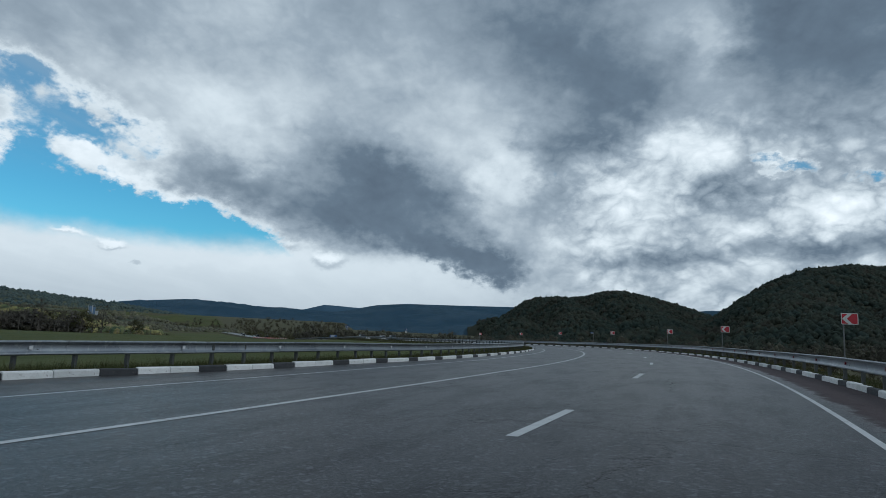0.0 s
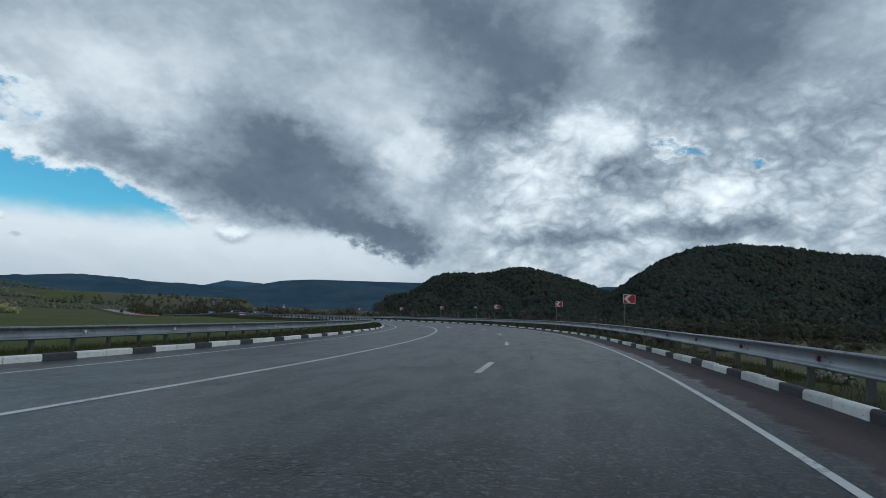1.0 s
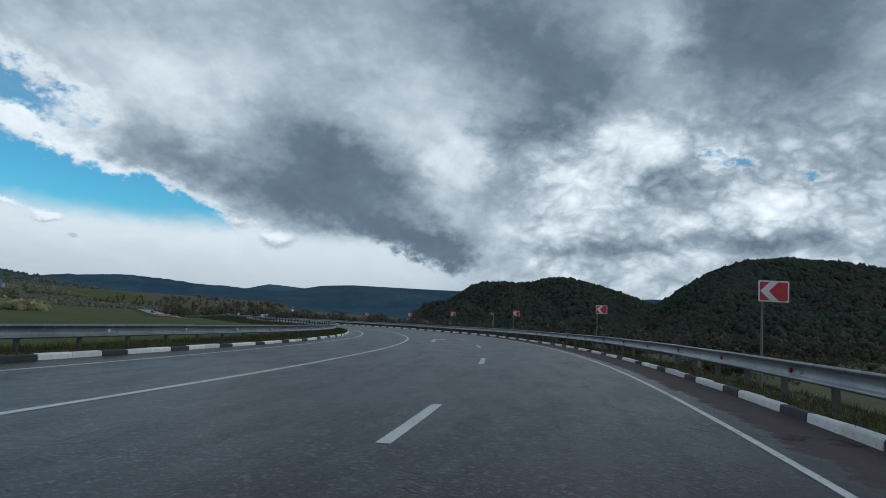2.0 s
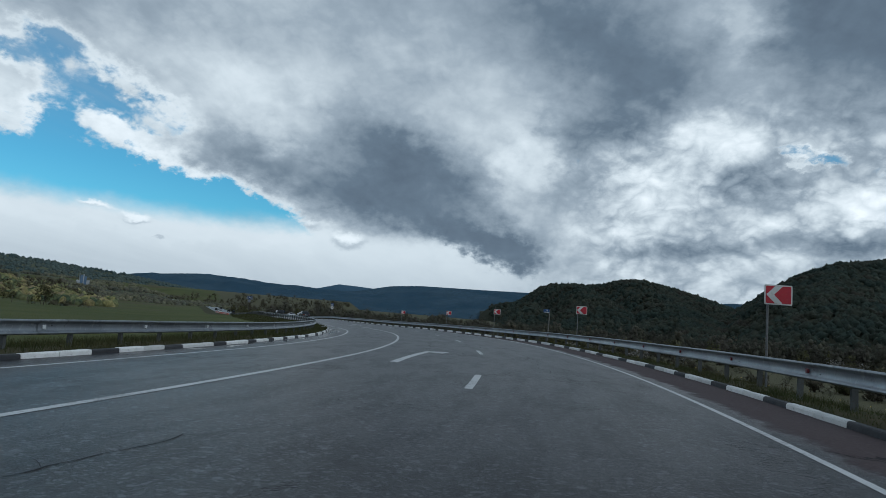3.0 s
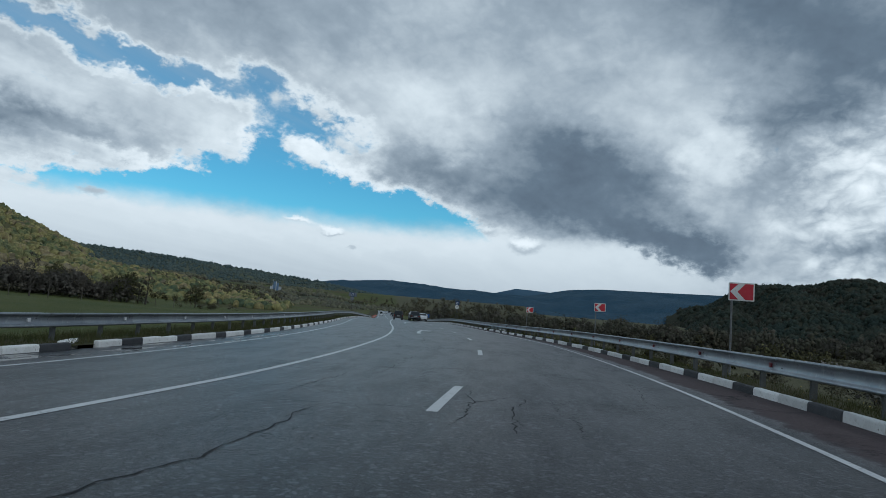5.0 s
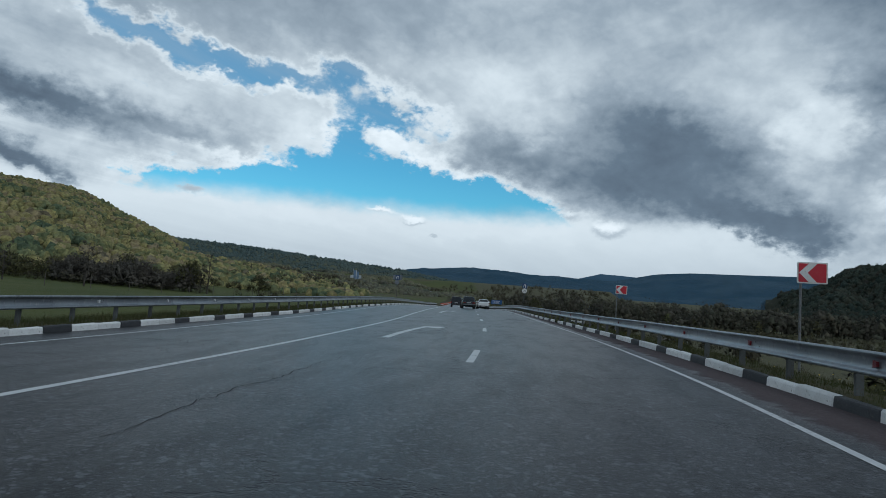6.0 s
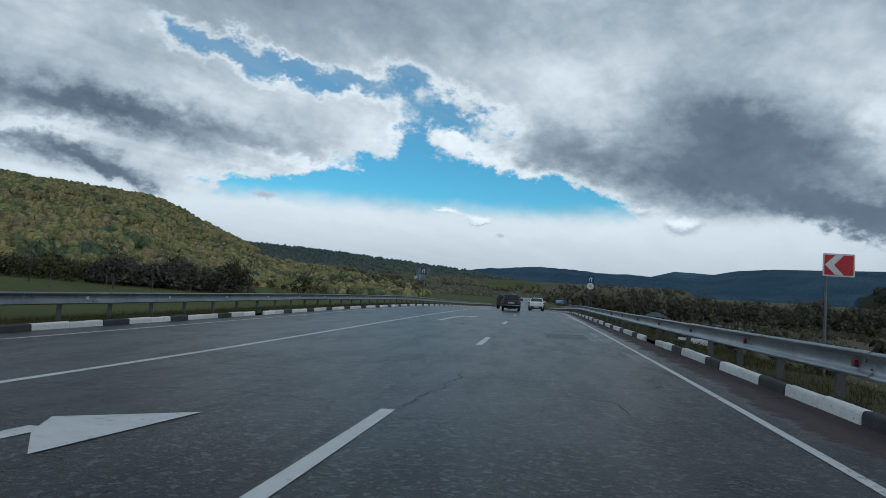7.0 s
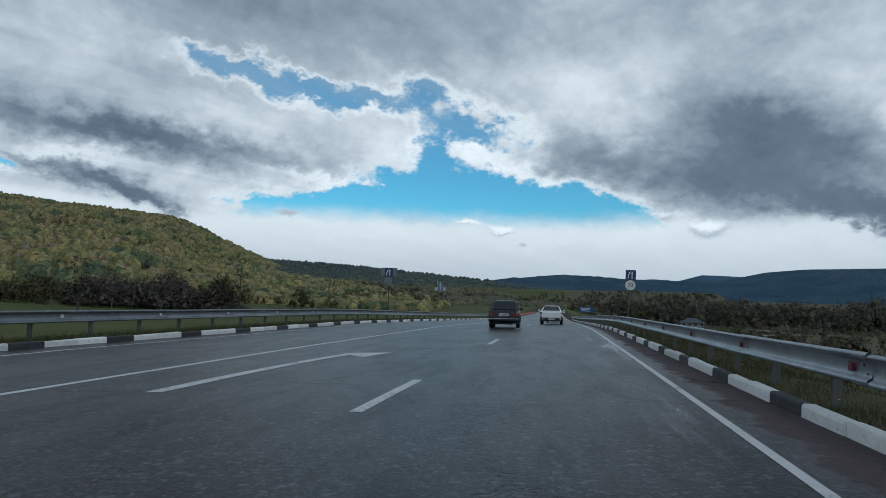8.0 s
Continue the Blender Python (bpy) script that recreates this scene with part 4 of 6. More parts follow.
wooded(HILL_LEFT, "hill_west", "long hillside of yellow-green spring woods above the meadow", M_FLOOR_L, M_CANOPY_L, 13500, 6.6, (40, 75), (0.0, 1.03), 3, 11, rounded=True)
wooded(HILL_APRON, "foot_slope", "gentle wooded slope of yellow-green trees at the foot of the hill", M_FLOOR_L, M_CANOPY_L, 6000, 4.8, (30, 78), (0.0, 1.05), 3, 15, rounded=True)
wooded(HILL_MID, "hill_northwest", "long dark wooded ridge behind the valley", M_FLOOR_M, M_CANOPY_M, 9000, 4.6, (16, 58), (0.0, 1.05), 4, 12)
wooded(HILL_VALE, "hill_valley", "low valley side of olive and brown trees with pale clearings", M_FLOOR_M, M_CANOPY_V, 9000, 4.2, (16, 60), (0.0, 1.05), 5, 16, 0.8)
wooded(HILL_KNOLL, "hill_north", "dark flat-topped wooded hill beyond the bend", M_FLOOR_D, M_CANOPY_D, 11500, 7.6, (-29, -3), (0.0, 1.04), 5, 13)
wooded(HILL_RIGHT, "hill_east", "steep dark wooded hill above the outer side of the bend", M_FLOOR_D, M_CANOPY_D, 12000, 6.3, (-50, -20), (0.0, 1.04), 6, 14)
tagged(new("backdrop_ridge", RIDGE.mesh("backdrop_ridge", M_RIDGE, 400, 40)), "wooded ridge on the horizon with blue haze in its colour", "mountain ridge", kind="structure")
tagged(new("backdrop_peak", PEAK.mesh("backdrop_peak", M_PEAK, 120, 20)), "mountain top behind the ridge with pale blue haze in its colour", "mountain", kind="structure")


def leaf_cloud(centres, spread, count, size, r, squash=0.8):
    """Small leaf clumps, quads turned every way, round a set of centres."""
    k = r.integers(0, len(centres), count)
    p = centres[k] + r.normal(0, 1, (count, 3)) * spread * np.array([1, 1, squash])
    a, b = r.normal(0, 1, (count, 3)), r.normal(0, 1, (count, 3))
    a /= np.linalg.norm(a, axis=1)[:, None]
    b -= a * (a * b).sum(1)[:, None]
    b /= np.linalg.norm(b, axis=1)[:, None]
    h = (size * r.uniform(0.5, 1.2, count))[:, None]
    q = np.stack([p - a * h - b * h * 0.6, p + a * h - b * h * 0.5, p + a * h * 0.7 + b * h * 0.6, p - a * h * 0.8 + b * h * 0.5], 1)
    o, w = p - centres[k], p - centres.mean(0)
    o = o / (np.linalg.norm(o, axis=1)[:, None] + 1e-6) * 0.6 + w / (np.linalg.norm(w, axis=1)[:, None] + 1e-6) * 0.6 + (0, 0, 0.3)
    return np.concatenate([q, np.repeat(o[:, None], 4, 1)], 2)


def tree_meshes(kind, seed, height, width, mat, leaves, size, bare=0.0, slim=False):
    """A trunk with limbs and a crown of leaf clumps. Returns the two meshes."""
    r = np.random.default_rng(seed)
    bm = bmesh.new()
    lean = Vector((r.normal(0, 0.04), r.normal(0, 0.04), 1))
    top = lean * height * 0.93
    base_r = height * 0.018 + 0.04
    knots = [Vector((0, 0, -0.3)), lean * height * 0.35 + Vector((r.normal(0, 0.1), r.normal(0, 0.1), 0)), lean * height * 0.65, top]
    for i in range(3):
        tube(bm, knots[i], knots[i + 1], base_r * (1 - 0.3 * i), base_r * (0.7 - 0.3 * i) + 0.01, 6)
    ends = [np.array(top)]
    for i in range(14 if not slim else 18):
        u = 0.22 + 0.7 * i / 14 if not slim else 0.1 + 0.82 * i / 18
        p = lean * height * u
        a = i * 2.4 + r.uniform(0, 1)
        out = width * (0.5 if slim else 0.5 * math.sin(math.pi * min(1, 0.25 + 0.75 * u)) + 0.12) * r.uniform(0.7, 1.15)
        up = height * (0.16 if slim else 0.13) * r.uniform(0.7, 1.3)
        q = p + Vector((math.cos(a) * out, math.sin(a) * out, up))
        mid = p.lerp(q, 0.5) + Vector((0, 0, -0.05 * out))
        tube(bm, p, mid, base_r * 0.42 * (1.1 - u), base_r * 0.25 * (1.1 - u) + 0.008, 5)
        tube(bm, mid, q, base_r * 0.25 * (1.1 - u) + 0.008, 0.01, 4)
        for k in range(2):
            e = mid.lerp(q, r.uniform(0.2, 0.9)) + Vector((r.normal(0, 0.25), r.normal(0, 0.25), r.uniform(0.2, 0.8))) * out * 0.45
            tube(bm, mid.lerp(q, 0.4), e, 0.02 + 0.004 * height * 0.3, 0.006, 3)
            ends.append(np.array(e))
        ends += [np.array(q), np.array(mid.lerp(q, 0.6))]
    trunk = finish(bm, kind + "_trunk", M_BARK)
    quads = leaf_cloud(np.array(ends), width * (0.075 if slim else 0.11), leaves, size, r)
    crown = big_mesh(kind + "_crown", quads.reshape(-1, 6), np.arange(len(quads) * 4).reshape(-1, 4), mat)
    return trunk, crown


def bush_mesh(kind, seed, height, width, mat, leaves, size):
    r = np.random.default_rng(seed)
    bm = bmesh.new()
    ends = []
    for i in range(11):
        a = i * 2.4
        q = Vector((math.cos(a) * width * 0.42 * r.uniform(0.3, 1), math.sin(a) * width * 0.42 * r.uniform(0.3, 1), height * r.uniform(0.5, 0.95)))
        tube(bm, (0, 0, -0.2), q, 0.03, 0.008, 4)
        ends += [np.array(q), np.array(q) * 0.7, np.array(q) * 0.45]
    stems = finish(bm, kind + "_stems", M_BARK)
    quads = leaf_cloud(np.array(ends), width * 0.13, leaves, size, r, 0.7)
    return stems, big_mesh(kind + "_foliage", quads.reshape(-1, 6), np.arange(len(quads) * 4).reshape(-1, 4), mat)


def plant(name, meshes, names, at, scale, turn, label, category, group):
    ob = thing(name, pose(*at, 0, 0, turn) @ Matrix.Scale(scale, 4), label, category, group)
    for n, me in zip(names, meshes):
        part(n, me, ob)
    return ob


def zg(x, y):
    return float(ground_z(np.array([x]), np.array([y]))[0])


def clear_of_road(x, y, right=14.0, left=60.0):
    """Whether points lie off the road and off the open ground on its inner side that lets the far road be seen."""
    run, lat, _, _ = near_road(np.asarray(x, dtype=float), np.asarray(y, dtype=float))
    inner = np.where(run > 330, 110.0, left)
    return (lat > right) | (lat < -inner)


def scatter_trees(name, meshes, names, spots, label, category, group, seed, low=0.75, high=1.25, sink=0.0):
    r = np.random.default_rng(seed)
    for i, (x, y) in enumerate(spots):
        if not clear_of_road([x], [y], 17.0, 40.0)[0]:
            continue
        me = meshes[i % len(meshes)]
        plant(name, me, names, (x, y, zg(x, y) - sink), float(r.uniform(low, high)), float(r.uniform(0, 360)), label, category, group)


def belt(name, az_span, r_span, count, height, mat, leaves, size, seed, label, slim=0.42, plates=5):
    """A far belt of trees as one piece: trunks, massed lumpy crowns and leaf clumps round them."""
    r = np.random.default_rng(seed)
    az = np.sort(r.uniform(*az_span, count))
    rr = r.uniform(*r_span, count)
    x, y = far_point(az, rr)
    keep = clear_of_road(x, y)
    az, x, y = az[keep], x[keep], y[keep]
    count = len(az)
    z = ground_z(x, y)
    h = height * r.uniform(0.6, 1.15, count) * (1 + 0.18 * np.sin(az * 1.7) + 0.1 * np.sin(az * 4.1))
    Q = []
    for i in range(count):
        w = h[i] * slim
        n = 9
        cen = np.stack([x[i] + r.normal(0, w * 0.30, n), y[i] + r.normal(0, w * 0.30, n), z[i] + h[i] * (0.16 + 0.68 * r.uniform(0, 1, n) ** 0.8)], 1)
        Q.append(leaf_cloud(cen, w * 0.17, leaves, size, r, 0.9))
        d = r.normal(0, 1, 2)
        d = d / np.hypot(*d) * (0.05 + 0.007 * h[i])
        o = np.array([x[i], y[i], z[i] - 0.5])
        t = np.array([x[i] + r.normal(0, 0.3), y[i] + r.normal(0, 0.3), z[i] + h[i] * 0.8])
        e1, e2 = np.array([d[0], d[1], 0]), np.array([-d[1], d[0], 0])
        for e in (e1, e2):
            side = np.stack([o - e, o + e, t + e * 0.2, t - e * 0.2])
            Q.append(np.concatenate([side, np.zeros((4, 3))], 1)[None])
    v = np.concatenate(Q).reshape(-1, 6)
    a = np.arange(len(v)).reshape(-1, 4)
    f = np.concatenate([a[:, (0, 1, 2)], a[:, (0, 2, 3)]])
    if plates:
        n = 9
        u = r.uniform(-1, 1, (2, n, count))
        up = r.uniform(0.14, 0.80, (n, count))
        px = (x + h * slim * 0.42 * u[0] * (1.15 - up)).ravel()
        py = (y + h * slim * 0.42 * u[1] * (1.15 - up)).ravel()
        pz = (z + h * up).ravel()
        rad = (h * slim * (0.19 - 0.09 * up) * r.uniform(0.5, 1.3, (n, count))).ravel()
        v2, f2 = crown_arrays(px, py, pz, rad, plates, r)
        f = np.concatenate([f, f2 + len(v)])
        v = np.concatenate([v, v2])
    tagged(new(name, big_mesh(name, v, f, mat, True)), label, "woods", kind="stuff")


belt("tree_belt", (-62, 17), (330, 430), 1000, 12.0, M_LEAF_BELT, 105, 0.30, 21, "dark brown belt of budding trees along the far lowland", 0.60, 8)
belt("tree_belt", (-60, 8), (305, 340), 45, 7.5, M_LEAF_OLIVE, 120, 0.24, 22, "olive green young trees before the far belt", 0.46, 9)
belt("meadow_woods", (46, 74), (300, 420), 300, 7.0, M_LEAF_OLIVE, 70, 0.36, 23, "olive and yellow trees at the foot of the hillside", 0.6)
belt("meadow_woods", (26, 47), (380, 520), 220, 4.2, M_LEAF_OLIVE, 60, 0.32, 33, "low olive trees along the far side of the meadow", 0.75)
belt("meadow_woods", (33, 70), (470, 760), 470, 7.0, M_LEAF_GOLD, 50, 0.45, 24, "yellow-green spring trees rising towards the hillside", 0.6)
belt("valley_woods", (10, 42), (560, 1100), 620, 8.5, M_LEAF_BROWN, 40, 0.60, 25, "brown and olive trees along the valley", 0.6)
belt("valley_woods", (-40, 15), (450, 1000), 520, 9.0, M_LEAF_BELT, 30, 0.5, 35, "brown and olive woods below the blue ridge", 0.6, 4)
belt("valley_woods", (6, 34), (460, 640), 160, 7.0, M_LEAF_OLIVE, 50, 0.45, 26, "olive trees and shrubs in the valley", 0.7)
belt("thicket", (41, 50.5), (248, 280), 210, 8.6, M_LEAF_DARK, 190, 0.20, 27, "dark bare thicket at the edge of the meadow", 0.46, 8)
belt("meadow_woods", (50, 66), (250, 300), 190, 6.5, M_LEAF_OLIVE, 140, 0.24, 34, "olive green trees beyond the meadow", 0.55, 8)
belt("low_scrub", (27, 52), (240, 300), 150, 2.4, M_LEAF_BROWN, 120, 0.18, 28, "low brown scrub at the edge of the meadow", 1.1, 0)
belt("lowland_scrub", (-64, 14), (62, 150), 420, 1.3, M_LEAF_BROWN, 90, 0.08, 30, "low brown scrub below the embankment", 1.1, 0)
belt("lowland_scrub", (-60, 16), (120, 250), 420, 1.7, M_LEAF_BROWN, 130, 0.11, 29, "brown leafless scrub over the lowland", 1.3, 0)
belt("lowland_scrub", (-60, 16), (190, 325), 620, 1.7, M_LEAF_SCRUB, 80, 0.16, 36, "olive and straw coloured bushes before the far belt of trees", 1.0, 0)

# ---- kerbs ----


def stone_mesh(name, mat, seed):
    """One kerb stone, a metre long, with a sloping road face and softened edges."""
    r = np.random.default_rng(seed)
    prof = [(0.0, -0.15), (0.008, 0.118), (0.022, 0.143), (0.042, 0.15), (0.14, 0.15), (0.15, 0.14), (0.15, -0.15)]
    verts, faces = [], []
    ys = (-0.494, -0.475, 0.475, 0.494)
    for k, y in enumerate(ys):
        inset = 0.012 if k in (0, 3) else 0.0
        for x, z in prof:
            verts.append((x + inset * (1 if x < 0.1 else -1) + r.normal(0, 0.003), y, z - inset * (z > 0) + r.normal(0, 0.003) * (z > 0)))
    n = len(prof)
    for k in range(3):
        for j in range(n):
            a, b = k * n + j, k * n + (j + 1) % n
            faces.append((a, b, b + n, a + n))
    faces += [tuple(range(n))[::-1], tuple(3 * n + j for j in range(n))]
    return mesh_from(name, verts, faces, mat)


STONES_W = [stone_mesh("white_stone", M_KERB_W, k) for k in range(3)]
STONES_B = [stone_mesh("black_stone", M_KERB_B, 10 + k) for k in range(3)]


# where the middles of some black stones lie along the road: count of stripes, metres
LEFT_STRIPES = ((-11, 0, 1, 2, 3, 23, 24, 25, 26, 27, 45, 46, 47, 48, 55, 56, 57, 58, 90), (-34.0, -0.8, 1.82, 4.68, 7.95, 67.47, 69.65, 71.75, 73.75, 76.08, 130.85, 134.55, 138.1, 141.7, 162.68, 165.93, 169.1, 172.28, 271.0))
RIGHT_STRIPES = ((-33, 0, 1, 2, 19, 20, 21, 28, 29, 30, 31, 66), (-33.0, 66.85, 70.42, 74.12, 126.2, 129.82, 132.97, 155.22, 158.25, 161.35, 164.28, 270.0))


def kerb(side, knots, stripes, missing=()):
    sg = 1 if side == "right" else -1
    r = np.random.default_rng(31 + sg)
    ob = tagged(new("kerb_" + side), "raised concrete kerb painted in white and black lengths", "kerb", kind="structure")
    for k in range(3 * stripes[0][0], 3 * stripes[0][-1]):
        a, b = along(stripes, k / 3 - 1 / 6), along(stripes, k / 3 + 1 / 6)
        s_mid = (a + b) / 2
        if b - a < 0.3 or any(p <= s_mid <= q for p, q in missing):
            continue
        black = k % 3 == 0
        pool = STONES_B if black else STONES_W
        lat = along(knots, s_mid) + sg * r.normal(0.0, 0.010)
        p, q = place(a, along(knots, a)), place(b, along(knots, b))
        turn = math.degrees(math.atan2(p.x - q.x, q.y - p.y))
        sunk = float(np.interp(s_mid, (30, 50, 74, 95), (0.0, -0.05, -0.05, 0.0)))
        c = (p + q) / 2
        m = pose(c.x, c.y, c.z + sunk + r.normal(0, 0.005), 0, r.normal(0, 0.5), turn + (0 if sg > 0 else 180) + r.normal(0, 0.3)) @ Matrix.Diagonal((1, (q - p).length, 1, 1))
        part("black_stone" if black else "white_stone", pool[int(r.integers(0, 3))], ob, m)
    return ob


kerb("right", RIGHT_KERB, RIGHT_STRIPES, ((145.0, 146.9),))
kerb("left", LEFT_KERB, LEFT_STRIPES, ((97.9, 98.9), (150.0, 151.0)))


def loose_stone(m, mesh, label):
    tagged(new("kerb_stone", mesh), label, "kerb stone").matrix_world = m


loose_stone(road_pose(145.6, 5.65, 0.02, 24, 3), STONES_B[0], "black kerb stone knocked askew behind the kerb")
loose_stone(road_pose(146.4, 6.3, 0.03, 62, 4), STONES_W[1], "white kerb stone lying loose on the verge")
loose_stone(road_pose(98.4, -8.95, 0.02, 200, 3), STONES_W[2], "white kerb stone knocked out of line by the gap")

# ---- crash barriers ----
BEAM = [(-0.004, 0.150), (0.006, 0.160), (0.030, 0.163), (0.052, 0.155), (0.062, 0.136), (0.058, 0.115), (0.040, 0.098), (0.014, 0.080), (0.006, 0.062), (0.004, 0.0),
        (0.006, -0.062), (0.014, -0.080), (0.040, -0.098), (0.058, -0.115), (0.062, -0.136), (0.052, -0.155), (0.030, -0.163), (0.006, -0.160), (-0.004, -0.150)]


def beam_mesh():
    """A length of corrugated beam, four metres and a lap, that faces +x."""
    outline = BEAM + [(x - 0.003, z * 0.992) for x, z in BEAM[::-1]]
    ys = (-2.15, -1.4, 0.0, 1.4, 2.15)
    verts = [(x + (0.003 if k == 4 else 0), y, z) for k, y in enumerate(ys) for x, z in outline]
    n = len(outline)
    faces = [(k * n + j, k * n + (j + 1) % n, (k + 1) * n + (j + 1) % n, (k + 1) * n + j) for k in range(4) for j in range(n)]
    return mesh_from("beam", verts, faces, M_ZINC, True)


def post_mesh():
    """A pressed channel post."""
    o = [(x - 0.03, y * 0.64) for x, y in ((0.0, -0.055), (0.0, 0.055), (-0.10, 0.055), (-0.10, 0.035), (-0.085, 0.035), (-0.085, 0.045), (-0.012, 0.045), (-0.012, -0.045), (-0.085, -0.045), (-0.085, -0.035), (-0.10, -0.035), (-0.10, -0.055))]
    verts = [(x, y, z) for z in (-1.1, 0.12) for x, y in o]
    n = len(o)
    faces = [(j, (j + 1) % n, n + (j + 1) % n, n + j) for j in range(n)] + [tuple(range(n))[::-1], tuple(n + j for j in range(n))]
    return mesh_from("post", verts, faces, M_POST)


def reflector_mesh(mat):
    return prism("reflector", ((-0.042, -0.050), (0.042, -0.034), (0.042, 0.034), (-0.042, 0.050)), 0.045, mat, 0.004)


BEAM_ME, POST_ME = beam_mesh(), post_mesh()
REFL_R, REFL_W = reflector_mesh(M_RED_REFL), reflector_mesh(M_WHITE_REFL)
BOLT_ME = box_mesh("bolt", (-0.004, 0.012, -0.016, 0.016, -0.009, 0.009), M_BOLT, 0.004)
RIGHT_RAIL = ((-70, 8, 25, 45, 60, 77, 95, 105, 124, 154, 200, 1150), (5.85, 5.8, 5.68, 6.0, 6.35, 6.3, 5.8, 5.72, 5.32, 5.2, 5.2, 5.2))
LEFT_RAIL = ((-70, -3, 3, 20, 30, 57, 80, 98, 115, 133, 160, 175, 220, 1150), (-12.0, -11.7, -10.95, -10.35, -10.1, -9.25, -9.15, -9.7, -10.2, -10.8, -11.0, -10.4, -9.3, -8.3))
RIGHT_RAIL_UP = ((-70, 30, 60, 90, 154, 200), (0.59, 0.59, 0.62, 0.59, 0.59, 0.59))
LEFT_RAIL_UP = ((-70, 0, 30, 57, 75, 98, 135, 160, 200), (0.58, 0.58, 0.55, 0.52, 0.49, 0.56, 0.67, 0.70, 0.62))


def barrier(side, knots, up, s0, s1, refl):
    sg = 1 if side == "right" else -1
    r = np.random.default_rng(41 + sg)
    ob = thing("crash_barrier", pose(*place(s0, along(knots, s0))), "galvanised steel crash barrier with a corrugated beam on short posts", "crash barrier")
    inv = ob.matrix_world.inverted()
    for k, s in enumerate(np.arange(s0 + 2, s1, 4.0)):
        l = along(knots, s)
        slope = math.degrees(math.atan((along(knots, s + 2) - along(knots, s - 2)) / 4.0))
        a, b = place(s - 2, along(knots, s - 2), along(up, s - 2)), place(s + 2, along(knots, s + 2), along(up, s + 2))
        pitch = math.degrees(math.atan2(b.z - a.z, 4.0))
        mid = (a + b) / 2
        turn = heading(s) - slope
        m = pose(*mid, 0, 0, turn) @ pose(0, 0, r.normal(0, 0.003), pitch, 0, 0) @ pose(0, 0, 0, r.normal(0, 0.04), r.normal(0, 0.14), 180 if sg > 0 else 0)
        beam = part("beam", BEAM_ME, ob, inv @ m)
        part("reflector", refl, beam, pose(0.02, 1.75, 0.0, 0, 0, 90 if sg > 0 else -90), "red reflector in the beam's groove" if refl is REFL_R else "white reflector in the beam's groove")
        for yy in (-1.95, 1.98):
            part("bolt", BOLT_ME, beam, pose(0.004, yy, 0.035 if yy > 0 else -0.035))
    near = np.arange(s0 + 0.9, 40.0, 4.0 / 3.0 if sg < 0 else 2.0)
    for s in np.concatenate([near, np.arange(near[-1] + 2.0, s1, 2.0)]):
        m = road_pose(s, along(knots, s) + sg * 0.01, along(up, s), 180 if sg > 0 else 0, r.normal(0, 1.0))
        part("post", POST_ME, ob, inv @ m)
    return ob


barrier("right", RIGHT_RAIL, RIGHT_RAIL_UP, -30, 290, REFL_R)
barrier("left", LEFT_RAIL, LEFT_RAIL_UP, -30, 290, REFL_W)

# ---- signs ----


def plate(name, w, h, d, mat, r=0.03):
    """A sheet with rounded corners that faces -y."""
    o = []
    for cx, cz, a0 in ((w / 2 - r, h / 2 - r, 0), (-w / 2 + r, h / 2 - r, 90), (-w / 2 + r, -h / 2 + r, 180), (w / 2 - r, -h / 2 + r, 270)):
        o += [(cx + r * math.cos(radians(a0 + k * 30)), cz + r * math.sin(radians(a0 + k * 30))) for k in range(4)]
    return prism(name, o, d, mat)


def disc(name, r, d, mat, y=0.0):
    return prism(name, [(r * math.cos(k * math.pi / 16), r * math.sin(k * math.pi / 16)) for k in range(32)], d, mat)


def lettering(text, size, mat, name="lettering"):
    cu = bpy.data.curves.new(name, "FONT")
    cu.body, cu.size, cu.align_x, cu.align_y, cu.extrude = text, size, "CENTER", "CENTER", 0.002
    tmp = bpy.data.objects.new(name, cu)
    scene.collection.objects.link(tmp)
    bpy.context.view_layer.update()
    me = bpy.data.meshes.new_from_object(tmp.evaluated_get(bpy.context.evaluated_depsgraph_get()))
    bpy.data.objects.remove(tmp)
    me.materials.clear()
    me.materials.append(mat)
    return me


def pole_mesh(name, r, length, mat, sides=10):
    bm = bmesh.new()
    tube(bm, (0, 0, -length), (0, 0, 0), r, r, sides)
    return finish(bm, name, mat, False)


CH_BOARD = plate("board", 0.62, 0.47, 0.012, M_SIGN_WHITE)
CH_FIELD = plate("field", 0.56, 0.41, 0.006, M_SIGN_RED, 0.02)
CH_MARK = prism("chevron", ((0.09, 0.204), (-0.075, 0.204), (-0.272, 0.0), (-0.075, -0.204), (0.09, -0.204), (-0.10, 0.0)), 0.006, M_SIGN_WHITE)
CH_POLE = pole_mesh("pole", 0.026, 3.2, M_POLE)
CLAMP = box_mesh("clamp", (-0.05, 0.05, -0.01, 0.045, -0.015, 0.015), M_POST, 0.004)


def chevron_sign(s, lat, z, turn=0.0, lean=0.0):
    p = place(s, lat)
    ob = thing("chevron_sign", pose(p.x, p.y, z, 0, lean, heading(s - 22) + turn), "red and white chevron bend sign on a steel pole", "road sign", "chevron signs round the bend")
    board = part("board", CH_BOARD, ob)
    part("field", CH_FIELD, board, pose(0, -0.009, 0), "red field of the board")
    part("chevron", CH_MARK, board, pose(0, -0.0145, 0), "white chevron pointing into the bend")
    part("pole", CH_POLE, ob, pose(-0.22, 0.045, 0.19))
    for h in (0.15, -0.15):
        part("clamp", CLAMP, ob, pose(-0.22, 0.012, h))


